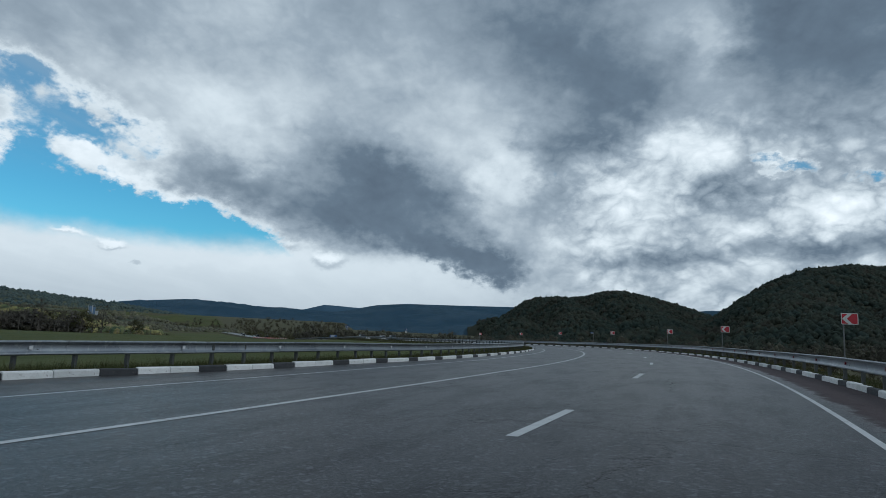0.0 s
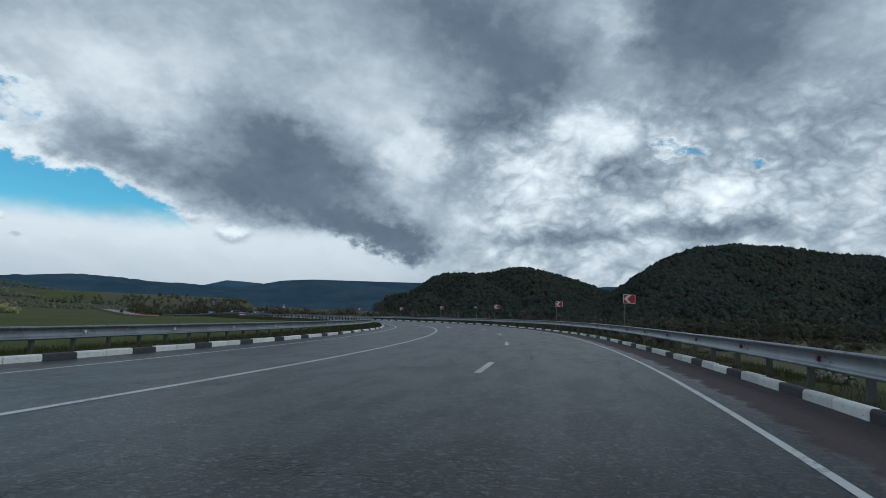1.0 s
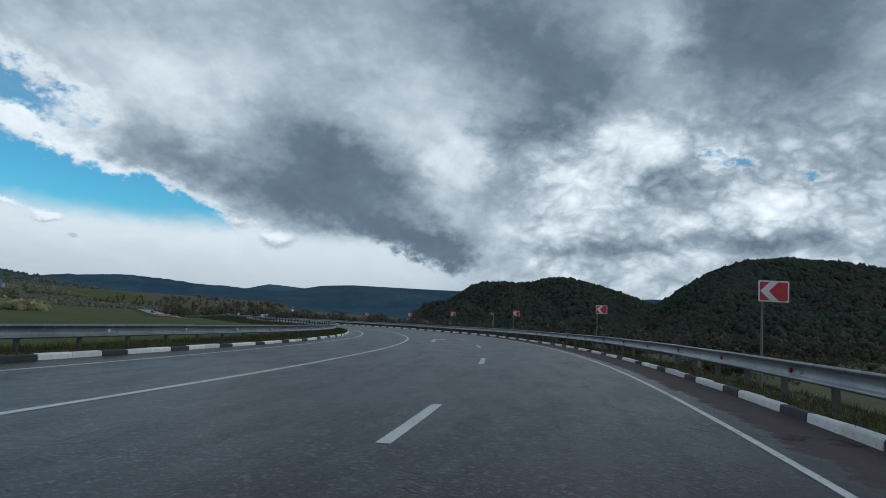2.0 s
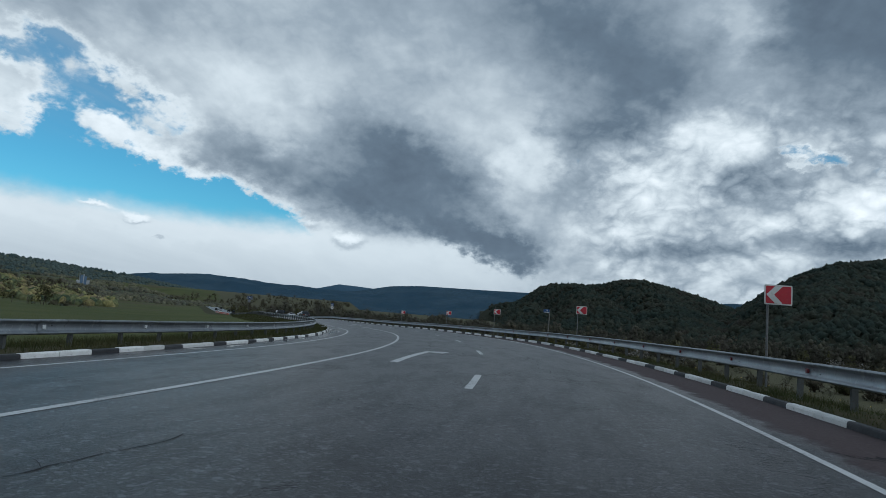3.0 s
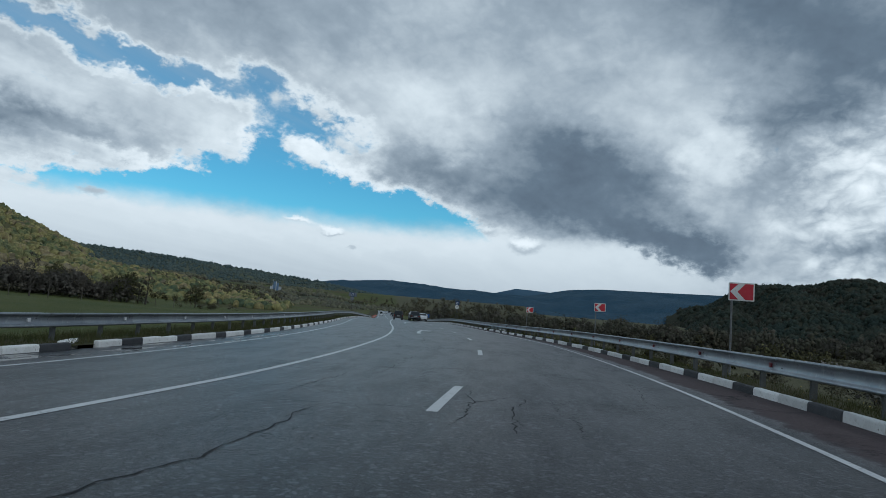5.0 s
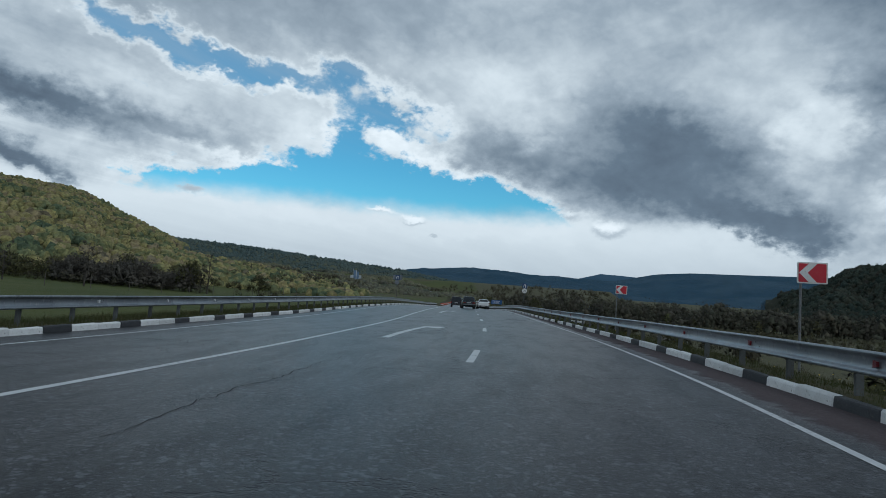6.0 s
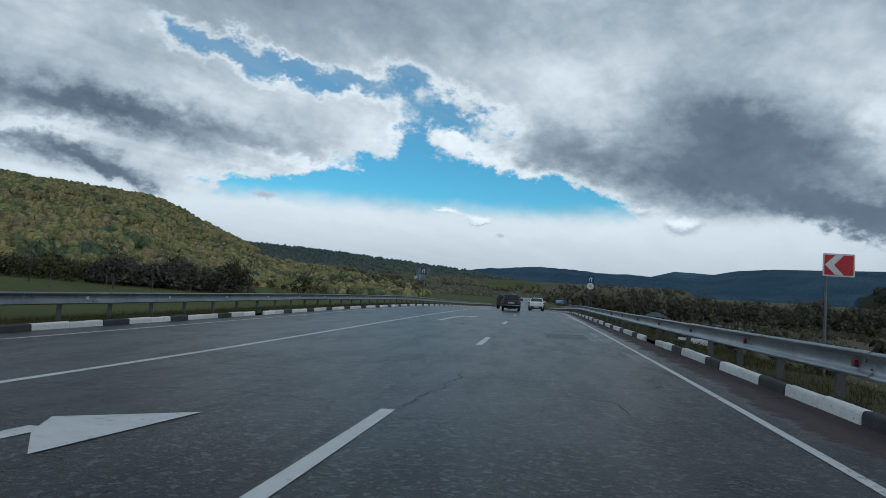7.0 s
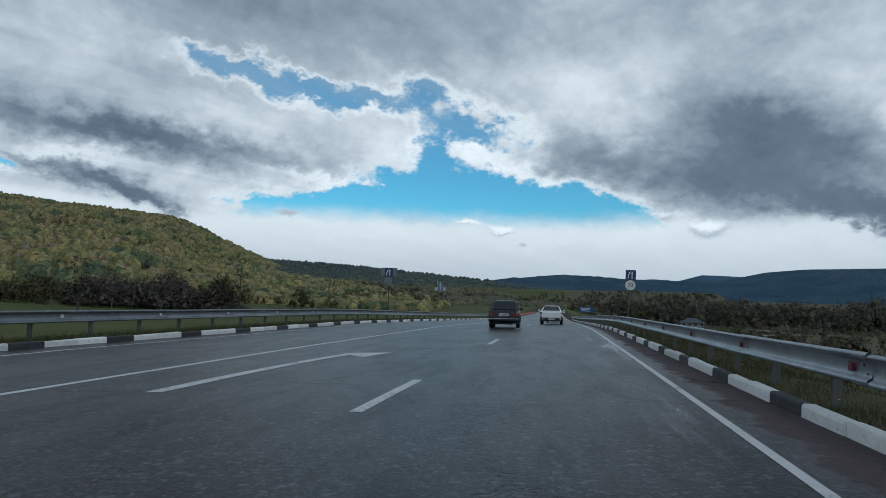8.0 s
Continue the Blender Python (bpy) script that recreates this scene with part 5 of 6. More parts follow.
for s, lat, z, turn in ((19, 7.95, 2.66, 4), (41, 6.6, 2.70, 0), (61, 6.85, 2.82, 6), (82, 6.8, 2.78, -4), (102, 6.6, 2.66, -2), (120, 7.35, 2.38, 2), (140, 7.55, 2.12, 6)):
    chevron_sign(s, lat, z, turn, float(rng.normal(0, 0.8)))


def km_sign():
    p = place(91, 7.26)
    ob = thing("kilometre_sign", pose(p.x, p.y, 2.82, 0, 1, heading(68)), "small blue kilometre plate on a rusty pale post", "road sign")
    b = part("board", plate("board", 0.44, 0.26, 0.01, M_SIGN_BLUE, 0.02), ob)
    part("number", lettering("35", 0.19, M_SIGN_WHITE), b, pose(0, -0.008, 0.03, 90, 0, 0), "white figures")
    part("bar", box_mesh("bar", (-0.19, 0.19, -0.003, 0.003, -0.018, 0.018), M_SIGN_WHITE), b, pose(0, -0.008, -0.10))
    part("post", box_mesh("post", (-0.035, 0.035, -0.035, 0.035, -3.2, 0.10), M_CONCRETE, 0.008), ob, pose(0.24, 0.05, 0.03))


km_sign()


def lane_glyph(parent):
    """Two white arrows side by side, one of which swings over."""
    straight = ((0.05, -0.24), (0.05, 0.10), (0.01, 0.10), (0.085, 0.24), (0.16, 0.10), (0.12, 0.10), (0.12, -0.24))
    bent = ((-0.19, -0.24), (-0.19, -0.02), (-0.11, 0.12), (-0.15, 0.15), (-0.03, 0.22), (-0.03, 0.07), (-0.06, 0.10), (-0.12, -0.04), (-0.12, -0.24))
    part("arrow", prism("arrow", straight, 0.006, M_SIGN_WHITE), parent, pose(0, -0.01, 0), "white arrow")
    part("arrow", prism("arrow", bent, 0.006, M_SIGN_WHITE), parent, pose(0, -0.01, 0), "white arrow that swings over")


def lane_end_sign():
    p = place(190, 6.86)
    ob = thing("lane_end_sign", pose(p.x, p.y, 2.74, 0, 2, heading(160)), "dark blue lane-ends sign above a round speed limit sign", "road sign")
    b = part("board", plate("board", 0.66, 0.66, 0.012, M_SIGN_NAVY, 0.04), ob)
    lane_glyph(b)
    d = part("speed_disc", disc("speed_disc", 0.33, 0.012, M_SIGN_WHITE), ob, pose(0, 0, -0.68), "round white speed limit disc")
    part("number", lettering("70", 0.36, M_SIGN_INK), d, pose(0, -0.009, 0, 90, 0, 0), "black figures")
    part("pole", pole_mesh("pole", 0.035, 5.2, M_POST), ob, pose(0.03, 0.05, 0.30, 0, 1.5, 0))
    part("stay", pole_mesh("stay", 0.03, 4.0, M_POST), ob, pose(0.06, 0.09, -0.80, 0, -7, 0))


def lane_end_sign_left():
    p = place(194, -10.85)
    ob = thing("lane_end_sign", pose(p.x, p.y, 2.75, 0, 0, heading(160)), "dark blue lane-ends sign before bare back plates on a thin pole", "road sign")
    b = part("board", plate("board", 0.62, 0.66, 0.012, M_SIGN_NAVY, 0.04), ob)
    lane_glyph(b)
    part("back_plate", plate("back_plate", 1.30, 0.66, 0.012, M_SIGN_BACK, 0.03), ob, pose(0, 0.06, 0))
    part("frame", prism("frame", ((-0.67, -0.35), (0.67, -0.35), (0.67, 0.35), (-0.67, 0.35)), 0.01, M_SIGN_NAVY), ob, pose(0, 0.075, 0))
    part("back_disc", disc("back_disc", 0.33, 0.012, M_SIGN_BACK), ob, pose(-0.05, 0.06, -0.68))
    part("pole", pole_mesh("pole", 0.035, 5.4, M_BOLT), ob, pose(0, 0.11, 0.33))


lane_end_sign()
lane_end_sign_left()


def direction_sign():
    p = place(292, 8.5)
    ob = thing("direction_sign", pose(p.x, p.y, p.z + 2.3, 0, 0, heading(260)), "large blue direction board on two posts beside the far road", "road sign")
    b = part("board", plate("board", 3.2, 1.2, 0.03, M_SIGN_BLUE, 0.06), ob)
    for i, (w, z) in enumerate(((2.2, 0.3), (1.7, 0.0), (2.0, -0.3))):
        part("text_bar", box_mesh("text_bar", (-w / 2, w / 2, -0.004, 0.004, -0.06, 0.06), M_SIGN_WHITE), b, pose(-0.2, -0.02, z))
    for x in (-1.2, 1.2):
        part("post", pole_mesh("post", 0.05, 4.5, M_POST), ob, pose(x, 0.06, 0.5))


direction_sign()

# ---- cars ----
M_LADA = material("dark_green_car_paint", ((0.010, 0.017, 0.022), (0.013, 0.022, 0.028)), 1.5, (0.22, 0.32), 0, wear=((0.05, 0.048, 0.045), 3.0, 0.05))
M_WHITE_CAR = material("white_car_paint", ((0.66, 0.67, 0.68), (0.60, 0.61, 0.62)), 1.5, (0.18, 0.28), 0, wear=((0.40, 0.39, 0.37), 3.0, 0.03))
M_BLACK_CAR = material("black_car_paint", ((0.010, 0.011, 0.013), (0.014, 0.015, 0.017)), 1.5, (0.2, 0.3), 0)
M_GLASS_DARK = material("dark_car_glass", ((0.010, 0.013, 0.016), (0.014, 0.018, 0.021)), 1.0, (0.05, 0.10), 0)
M_TYRE = material("tyre_rubber", ((0.012, 0.012, 0.012), (0.022, 0.021, 0.020)), 6.0, (0.75, 0.9), 0.2, 60.0)
M_RIM = material("wheel_rim_metal", ((0.22, 0.22, 0.23), (0.15, 0.15, 0.155)), 6.0, (0.35, 0.5), 0, metallic=0.6)
M_CHROME = material("dull_chrome", ((0.42, 0.43, 0.44), (0.33, 0.34, 0.35)), 4.0, (0.18, 0.3), 0, metallic=0.9)
M_PLASTIC = material("black_plastic", ((0.016, 0.016, 0.017), (0.024, 0.024, 0.025)), 6.0, (0.5, 0.7), 0.1, 80.0)
M_TAIL = material("red_tail_lens", ((0.12, 0.006, 0.008), (0.08, 0.005, 0.007)), 6.0, (0.12, 0.2), 0)
M_AMBER = material("amber_lens", ((0.20, 0.06, 0.008), (0.16, 0.045, 0.007)), 6.0, (0.12, 0.2), 0)
M_PLATE = material("number_plate_white", ((0.55, 0.56, 0.56), (0.48, 0.49, 0.49)), 6.0, (0.3, 0.45), 0)


def loft(name, rings, mat, smooth=False):
    n = len(rings[0])
    verts = [p for ring in rings for p in ring]
    faces = [(k * n + j, k * n + (j + 1) % n, (k + 1) * n + (j + 1) % n, (k + 1) * n + j) for k in range(len(rings) - 1) for j in range(n)]
    faces += [tuple(range(n))[::-1], tuple((len(rings) - 1) * n + j for j in range(n))]
    bm = bmesh.new()
    vs = [bm.verts.new(p) for p in verts]
    for f in faces:
        bm.faces.new([vs[i] for i in f])
    bmesh.ops.bevel(bm, geom=bm.edges[:], offset=0.012, segments=1, affect="EDGES", profile=0.5)
    return finish(bm, name, mat, smooth)


def quad_panel(name, corners, mat, thick=0.012):
    """A slightly thick panel from four corners, its outside to the right hand of their order."""
    c = [Vector(p) for p in corners]
    nrm = (c[1] - c[0]).cross(c[3] - c[0]).normalized()
    verts = [p - nrm * thick for p in c] + [p + nrm * 0.028 for p in c]
    faces = [(3, 2, 1, 0), (4, 5, 6, 7)] + [(i, (i + 1) % 4, 4 + (i + 1) % 4, 4 + i) for i in range(4)]
    return mesh_from(name, verts, faces, mat)


def wheel(parent, x, y, r, w):
    sg = 1 if x > 0 else -1
    bm = bmesh.new()
    prof = [(-w / 2, r * 0.62), (-w / 2, r * 0.92), (-w * 0.38, r), (w * 0.38, r), (w / 2, r * 0.92), (w / 2, r * 0.62)]
    n = 24
    rows = [[bm.verts.new((a, b * math.cos(k * 2 * math.pi / n), b * math.sin(k * 2 * math.pi / n))) for k in range(n)] for a, b in prof]
    for i in range(len(rows) - 1):
        for k in range(n):
            bm.faces.new((rows[i][k], rows[i][(k + 1) % n], rows[i + 1][(k + 1) % n], rows[i + 1][k]))
    tyre = part("wheel", finish(bm, "tyre", M_TYRE, False), parent, pose(x, y, r), "black rubber tyre")
    bm = bmesh.new()
    bmesh.ops.create_cone(bm, cap_ends=True, segments=20, radius1=r * 0.63, radius2=r * 0.58, depth=w * 0.8, matrix=Matrix.Rotation(math.pi / 2 * sg, 4, "Y"))
    tube(bm, (sg * w * 0.35, 0, 0), (sg * w * 0.47, 0, 0), r * 0.2, r * 0.16, 12)
    for k in range(5):
        a = k * 2 * math.pi / 5
        tube(bm, (sg * w * 0.43, 0, 0), (sg * w * 0.40, r * 0.55 * math.cos(a), r * 0.55 * math.sin(a)), r * 0.09, r * 0.07, 6)
    part("rim", finish(bm, "rim", M_RIM), tyre, None, "dull metal rim")


def plate_with_bars(parent, y, z, w=0.52, h=0.115):
    p = part("number_plate", box_mesh("number_plate", (-w / 2, w / 2, -0.008, 0.004, -h / 2, h / 2), M_PLATE, 0.003), parent, pose(0, y, z), "white number plate")
    for k in range(8):
        x = -w / 2 + 0.05 + k * 0.06
        part("bar", box_mesh("bar", (x - 0.018, x + 0.018, -0.003, 0.003, -0.03, 0.03), M_SIGN_INK), p, pose(0, -0.009, 0))


def body_ring(y, w, z0, z1, crown=0.0, tuck=0.9):
    """A car body's cross-section at y."""
    zb = z0 + (z1 - z0) * 0.25
    half = [(w * 0.80, z0), (w * 0.97, zb), (w, z0 + (z1 - z0) * 0.55), (w * 0.985, z1 - 0.06), (w * tuck, z1), (w * 0.45, z1 + crown)]
    return [(x, y, z) for x, z in half] + [(-x, y, z) for x, z in half[::-1]]


def cabin_ring(z, w, y0, y1):
    c = 0.10
    return [(w, y0 + c, z), (w, y1 - c, z), (w - c, y1, z), (-w + c, y1, z), (-w, y1 - c, z), (-w, y0 + c, z), (-w + c, y0, z), (w - c, y0, z)]


def side_glass(parent, lower, upper, spans, w0, w1):
    """Side windows between two heights; spans are shares of the cabin's length, low and high."""
    (z0, a0, b0), (z1, a1, b1) = lower, upper
    for u0, u1 in spans:
        for sg in (1, -1):
            p = [(sg * w0, a0 + (b0 - a0) * u0, z0), (sg * w0, a0 + (b0 - a0) * u1, z0), (sg * w1, a1 + (b1 - a1) * u1, z1), (sg * w1, a1 + (b1 - a1) * u0, z1)]
            part("side_window", quad_panel("side_window", p if sg > 0 else p[::-1], M_GLASS_DARK), parent, None, "dark side window")


def end_glass(parent, name, y0, z0, w0, y1, z1, w1, back):
    p = [(-w0, y0, z0), (w0, y0, z0), (w1, y1, z1), (-w1, y1, z1)]
    part(name, quad_panel(name, p if back else p[::-1], M_GLASS_DARK), parent, None, "dark " + name.replace("_", " "))


def old_saloon(m):
    ob = thing("saloon_car", m, "old boxy dark green saloon car in the inner lane", "car")
    part("body", loft("body", [body_ring(0.02, 0.74, 0.40, 0.80), body_ring(0.08, 0.79, 0.27, 0.90), body_ring(0.9, 0.805, 0.24, 0.93, 0.01), body_ring(2.0, 0.81, 0.24, 0.92, 0.0),
                               body_ring(3.1, 0.805, 0.24, 0.93, 0.02), body_ring(3.95, 0.79, 0.27, 0.86, 0.02), body_ring(4.05, 0.75, 0.38, 0.80)], M_LADA), ob)
    part("cabin", loft("cabin", [cabin_ring(0.90, 0.745, 0.62, 3.22), cabin_ring(1.34, 0.615, 1.02, 2.62), cabin_ring(1.415, 0.57, 1.12, 2.50), cabin_ring(1.435, 0.45, 1.30, 2.30)], M_LADA), ob)
    end_glass(ob, "rear_window", 0.668, 0.95, 0.60, 1.00, 1.33, 0.52, True)
    end_glass(ob, "windscreen", 3.20, 0.93, 0.60, 2.66, 1.33, 0.52, False)
    side_glass(ob, (0.95, 0.70, 3.12), (1.32, 1.06, 2.62), ((0.06, 0.20), (0.23, 0.56), (0.60, 0.93)), 0.738, 0.628)
    part("rear_bumper", box_mesh("rear_bumper", (-0.78, 0.78, -0.09, 0.06, 0.40, 0.52), M_PLASTIC, 0.02), ob)
    part("bumper_strip", box_mesh("bumper_strip", (-0.76, 0.76, -0.10, -0.08, 0.475, 0.51), M_CHROME, 0.004), ob, None, "bright chrome strip")
    part("front_bumper", box_mesh("front_bumper", (-0.78, 0.78, 4.02, 4.16, 0.38, 0.52), M_PLASTIC, 0.02), ob)
    for x in (-0.56, 0.56):
        t = part("tail_lamp", box_mesh("tail_lamp", (-0.17, 0.17, -0.02, 0.03, -0.075, 0.075), M_TAIL, 0.008), ob, pose(x, 0.025, 0.70), "dark red tail lamp")
        part("indicator_lens", box_mesh("indicator_lens", (-0.05, 0.05, -0.006, 0.006, -0.06, 0.06), M_AMBER, 0.003), t, pose(0.10 if x > 0 else -0.10, -0.022, 0))
        part("headlamp", box_mesh("headlamp", (-0.2, 0.2, -0.02, 0.02, -0.07, 0.07), M_WHITE_REFL, 0.01), ob, pose(x * 0.95, 4.05, 0.66))
        part("side_mirror", box_mesh("side_mirror", (-0.08, 0.08, -0.03, 0.05, -0.05, 0.06), M_PLASTIC, 0.02), ob, pose(0.86 if x > 0 else -0.86, 2.72, 1.0))
    plate_with_bars(ob, 0.012, 0.70)
    part("boot_lip", box_mesh("boot_lip", (-0.66, 0.66, -0.01, 0.02, -0.008, 0.008), M_PLASTIC, 0.003), ob, pose(0, 0.06, 0.865), "dark seam of the boot lid")
    part("fuel_tank", box_mesh("fuel_tank", (-0.45, 0.45, 0.1, 0.7, 0.20, 0.34), M_PLASTIC, 0.03), ob, None, "dark underside tank")
    bm = bmesh.new()
    tube(bm, (-0.42, -0.06, 0.27), (-0.42, 0.5, 0.30), 0.025, 0.025, 8)
    part("exhaust", finish(bm, "exhaust", M_BOLT), ob)
    for x in (-0.69, 0.69):
        for y in (0.80, 3.22):
            wheel(ob, x, y, 0.30, 0.175)
            part("wheel_arch", box_mesh("wheel_arch", (-0.05, 0.05, -0.34, 0.34, 0.28, 0.64), M_PLASTIC, 0.06), ob, pose(0.765 if x > 0 else -0.765, y, 0), "dark wheel arch")
    return ob


def white_saloon(m):
    ob = thing("fastback_car", m, "modern white fastback car with black lower trim in the outer lane", "car")
    part("body", loft("body", [body_ring(0.0, 0.74, 0.48, 0.88, 0.02), body_ring(0.10, 0.84, 0.33, 1.00, 0.02), body_ring(0.7, 0.885, 0.25, 1.04, 0.01), body_ring(2.2, 0.89, 0.24, 0.98), body_ring(3.3, 0.885, 0.25, 0.96, 0.03),
                               body_ring(4.15, 0.83, 0.28, 0.80, 0.03), body_ring(4.35, 0.70, 0.40, 0.68)], M_WHITE_CAR), ob)
    part("cabin", loft("cabin", [cabin_ring(0.98, 0.81, 0.16, 3.45), cabin_ring(1.30, 0.655, 0.66, 2.78), cabin_ring(1.42, 0.565, 1.02, 2.50), cabin_ring(1.462, 0.40, 1.35, 2.20)], M_WHITE_CAR), ob)
    end_glass(ob, "rear_window", 0.24, 1.035, 0.66, 0.83, 1.375, 0.535, True)
    end_glass(ob, "windscreen", 3.36, 1.03, 0.68, 2.72, 1.36, 0.57, False)
    side_glass(ob, (1.03, 0.30, 3.30), (1.30, 0.72, 2.74), ((0.08, 0.22), (0.25, 0.56), (0.60, 0.92)), 0.80, 0.665)
    part("rear_bumper", box_mesh("rear_bumper", (-0.64, 0.64, -0.06, 0.16, 0.25, 0.52), M_PLASTIC, 0.06), ob, None, "black lower bumper")
    part("sill", box_mesh("sill", (-0.895, 0.895, 1.0, 3.0, 0.22, 0.34), M_PLASTIC, 0.03), ob)
    part("spoiler", box_mesh("spoiler", (-0.6, 0.6, -0.03, 0.22, -0.015, 0.02), M_WHITE_CAR, 0.012), ob, pose(0, 0.10, 1.02, 8))
    part("light_bar", box_mesh("light_bar", (-0.5, 0.5, -0.02, 0.02, -0.022, 0.022), M_TAIL, 0.006), ob, pose(0, 0.04, 0.88), "dark red strip between the tail lamps")
    for x in (-0.66, 0.66):
        part("tail_lamp", box_mesh("tail_lamp", (-0.22, 0.22, -0.03, 0.10, -0.065, 0.065), M_TAIL, 0.02), ob, pose(x, 0.06, 0.86, 0, 0, -16 if x > 0 else 16), "dark red tail lamp")
        part("bumper_vent", box_mesh("bumper_vent", (-0.05, 0.05, -0.02, 0.06, -0.13, 0.13), M_PLASTIC, 0.015), ob, pose(x * 1.12, 0.05, 0.55), "black corner vent")
        part("side_mirror", box_mesh("side_mirror", (-0.10, 0.10, -0.04, 0.06, -0.06, 0.07), M_WHITE_CAR, 0.03), ob, pose(0.98 if x > 0 else -0.98, 2.75, 1.08))
        part("headlamp", box_mesh("headlamp", (-0.2, 0.2, -0.05, 0.05, -0.06, 0.06), M_WHITE_REFL, 0.02), ob, pose(x * 0.9, 4.2, 0.70))
    plate_with_bars(ob, -0.068, 0.43)
    for x in (-0.76, 0.76):
        for y in (0.85, 3.48):
            wheel(ob, x, y, 0.33, 0.20)
            part("wheel_arch", box_mesh("wheel_arch", (-0.05, 0.05, -0.38, 0.38, 0.26, 0.72), M_PLASTIC, 0.08), ob, pose(0.845 if x > 0 else -0.845, y, 0), "black wheel arch")
    return ob


def black_wagon(m):
    ob = thing("off_road_car", m, "tall black off-road wagon in the inner lane", "car")
    part("body", loft("body", [body_ring(0.0, 0.82, 0.50, 1.00), body_ring(0.08, 0.88, 0.40, 1.06), body_ring(1.5, 0.895, 0.36, 1.06), body_ring(3.1, 0.895, 0.36, 1.06, 0.02), body_ring(4.3, 0.86, 0.42, 0.98, 0.03), body_ring(4.45, 0.80, 0.52, 0.92)], M_BLACK_CAR), ob)
    part("cabin", loft("cabin", [cabin_ring(1.04, 0.85, 0.06, 3.40), cabin_ring(1.62, 0.72, 0.24, 2.75), cabin_ring(1.74, 0.66, 0.36, 2.60), cabin_ring(1.765, 0.5, 0.6, 2.3)], M_BLACK_CAR), ob)
    end_glass(ob, "rear_window", 0.085, 1.14, 0.68, 0.225, 1.58, 0.60, True)
    end_glass(ob, "windscreen", 3.33, 1.12, 0.70, 2.82, 1.58, 0.62, False)
    side_glass(ob, (1.12, 0.10, 3.25), (1.58, 0.26, 2.75), ((0.04, 0.26), (0.30, 0.58), (0.62, 0.92)), 0.835, 0.735)
    part("rear_bumper", box_mesh("rear_bumper", (-0.86, 0.86, -0.12, 0.10, 0.40, 0.58), M_PLASTIC, 0.03), ob)
    for x in (-0.76, 0.76):
        part("tail_lamp", box_mesh("tail_lamp", (-0.06, 0.06, -0.03, 0.03, -0.16, 0.16), M_TAIL, 0.01), ob, pose(x, 0.02, 0.85), "dark red tail lamp")
        part("side_mirror", box_mesh("side_mirror", (-0.10, 0.10, -0.04, 0.06, -0.07, 0.09), M_PLASTIC, 0.03), ob, pose(x * 1.3, 2.85, 1.18))
        part("roof_rail", box_mesh("roof_rail", (-0.02, 0.02, 0.5, 2.4, -0.015, 0.02), M_PLASTIC, 0.008), ob, pose(x * 0.8, 0, 1.78))
        for y in (0.95, 3.55):
            wheel(ob, x, y, 0.37, 0.24)
            part("wheel_arch", box_mesh("wheel_arch", (-0.05, 0.05, -0.43, 0.43, 0.30, 0.84), M_PLASTIC, 0.09), ob, pose(0.845 if x > 0 else -0.845, y, 0), "black wheel arch")
    plate_with_bars(ob, -0.03, 0.78)
    return ob


def on_road(s, lat, turn=0.0):
    """A pose that rests on the road and follows its slope."""
    a, b = place(s, lat), place(s + 4, lat)
    pitch = math.degrees(math.atan2(b.z - a.z, 4.0))
    return pose(*a, 0, 0, heading(s) + turn) @ pose(0, 0, 0.004, pitch, -along(BANK, s), 0)


old_saloon(on_road(179.0, -0.55, 2.5))
far_white = white_saloon(on_road(196.0, 1.65))
far_black = black_wagon(on_road(205.0, -2.4))
# copies for further traffic; the one at 214 stands in for a pale van
for s, lat, turn, src in ((214.0, 1.8, 0, far_white), (470.0, -5.5, 180, far_white), (505.0, 1.6, 0, far_black), (540.0, -5.4, 180, far_black), (575.0, -1.8, 0, far_white), (620.0, 1.7, 0, far_black), (455.0, 1.6, 0, far_black)):
    copy_thing(src, on_road(s, lat, turn))

# ---- far buildings and field furniture ----
M_PLASTER = material("pale_plaster", ((0.30, 0.29, 0.27), (0.22, 0.215, 0.20)), 0.4, (0.85, 0.95), 0.2, 4.0)
M_ROOF = material("grey_green_sheet_roof", ((0.06, 0.085, 0.085), (0.045, 0.065, 0.068)), 0.6, (0.5, 0.7), 0.2, 6.0, metallic=0.2)
M_SILO = material("blue_grey_cladding", ((0.13, 0.20, 0.30), (0.10, 0.165, 0.26)), 0.05, (0.6, 0.8), 0.1, 1.0)
M_SILO_PALE = material("pale_concrete_cladding", ((0.42, 0.44, 0.46), (0.34, 0.36, 0.38)), 0.05, (0.7, 0.85), 0.1, 1.0)
M_BARRIER = material("orange_red_barrier_plastic", ((0.42, 0.075, 0.035), (0.34, 0.06, 0.03)), 2.0, (0.5, 0.7), 0)
M_PANE = material("dull_window_pane", ((0.03, 0.04, 0.05), (0.045, 0.055, 0.065)), 1.0, (0.1, 0.2), 0)


def hipped_roof(w, d, z0, h, over=0.5):
    verts = [(-w / 2 - over, -d / 2 - over, z0), (w / 2 + over, -d / 2 - over, z0), (w / 2 + over, d / 2 + over, z0), (-w / 2 - over, d / 2 + over, z0), (-w / 2 + d * 0.4, 0, z0 + h), (w / 2 - d * 0.4, 0, z0 + h)]
    verts += [(x, y, z - 0.15) for x, y, z in verts[:4]]
    faces = [(0, 1, 5, 4), (1, 2, 5), (2, 3, 4, 5), (3, 0, 4), (6, 9, 8, 7), (0, 6, 7, 1), (1, 7, 8, 2), (2, 8, 9, 3), (3, 9, 6, 0)]
    return mesh_from("roof", verts, faces, M_ROOF)


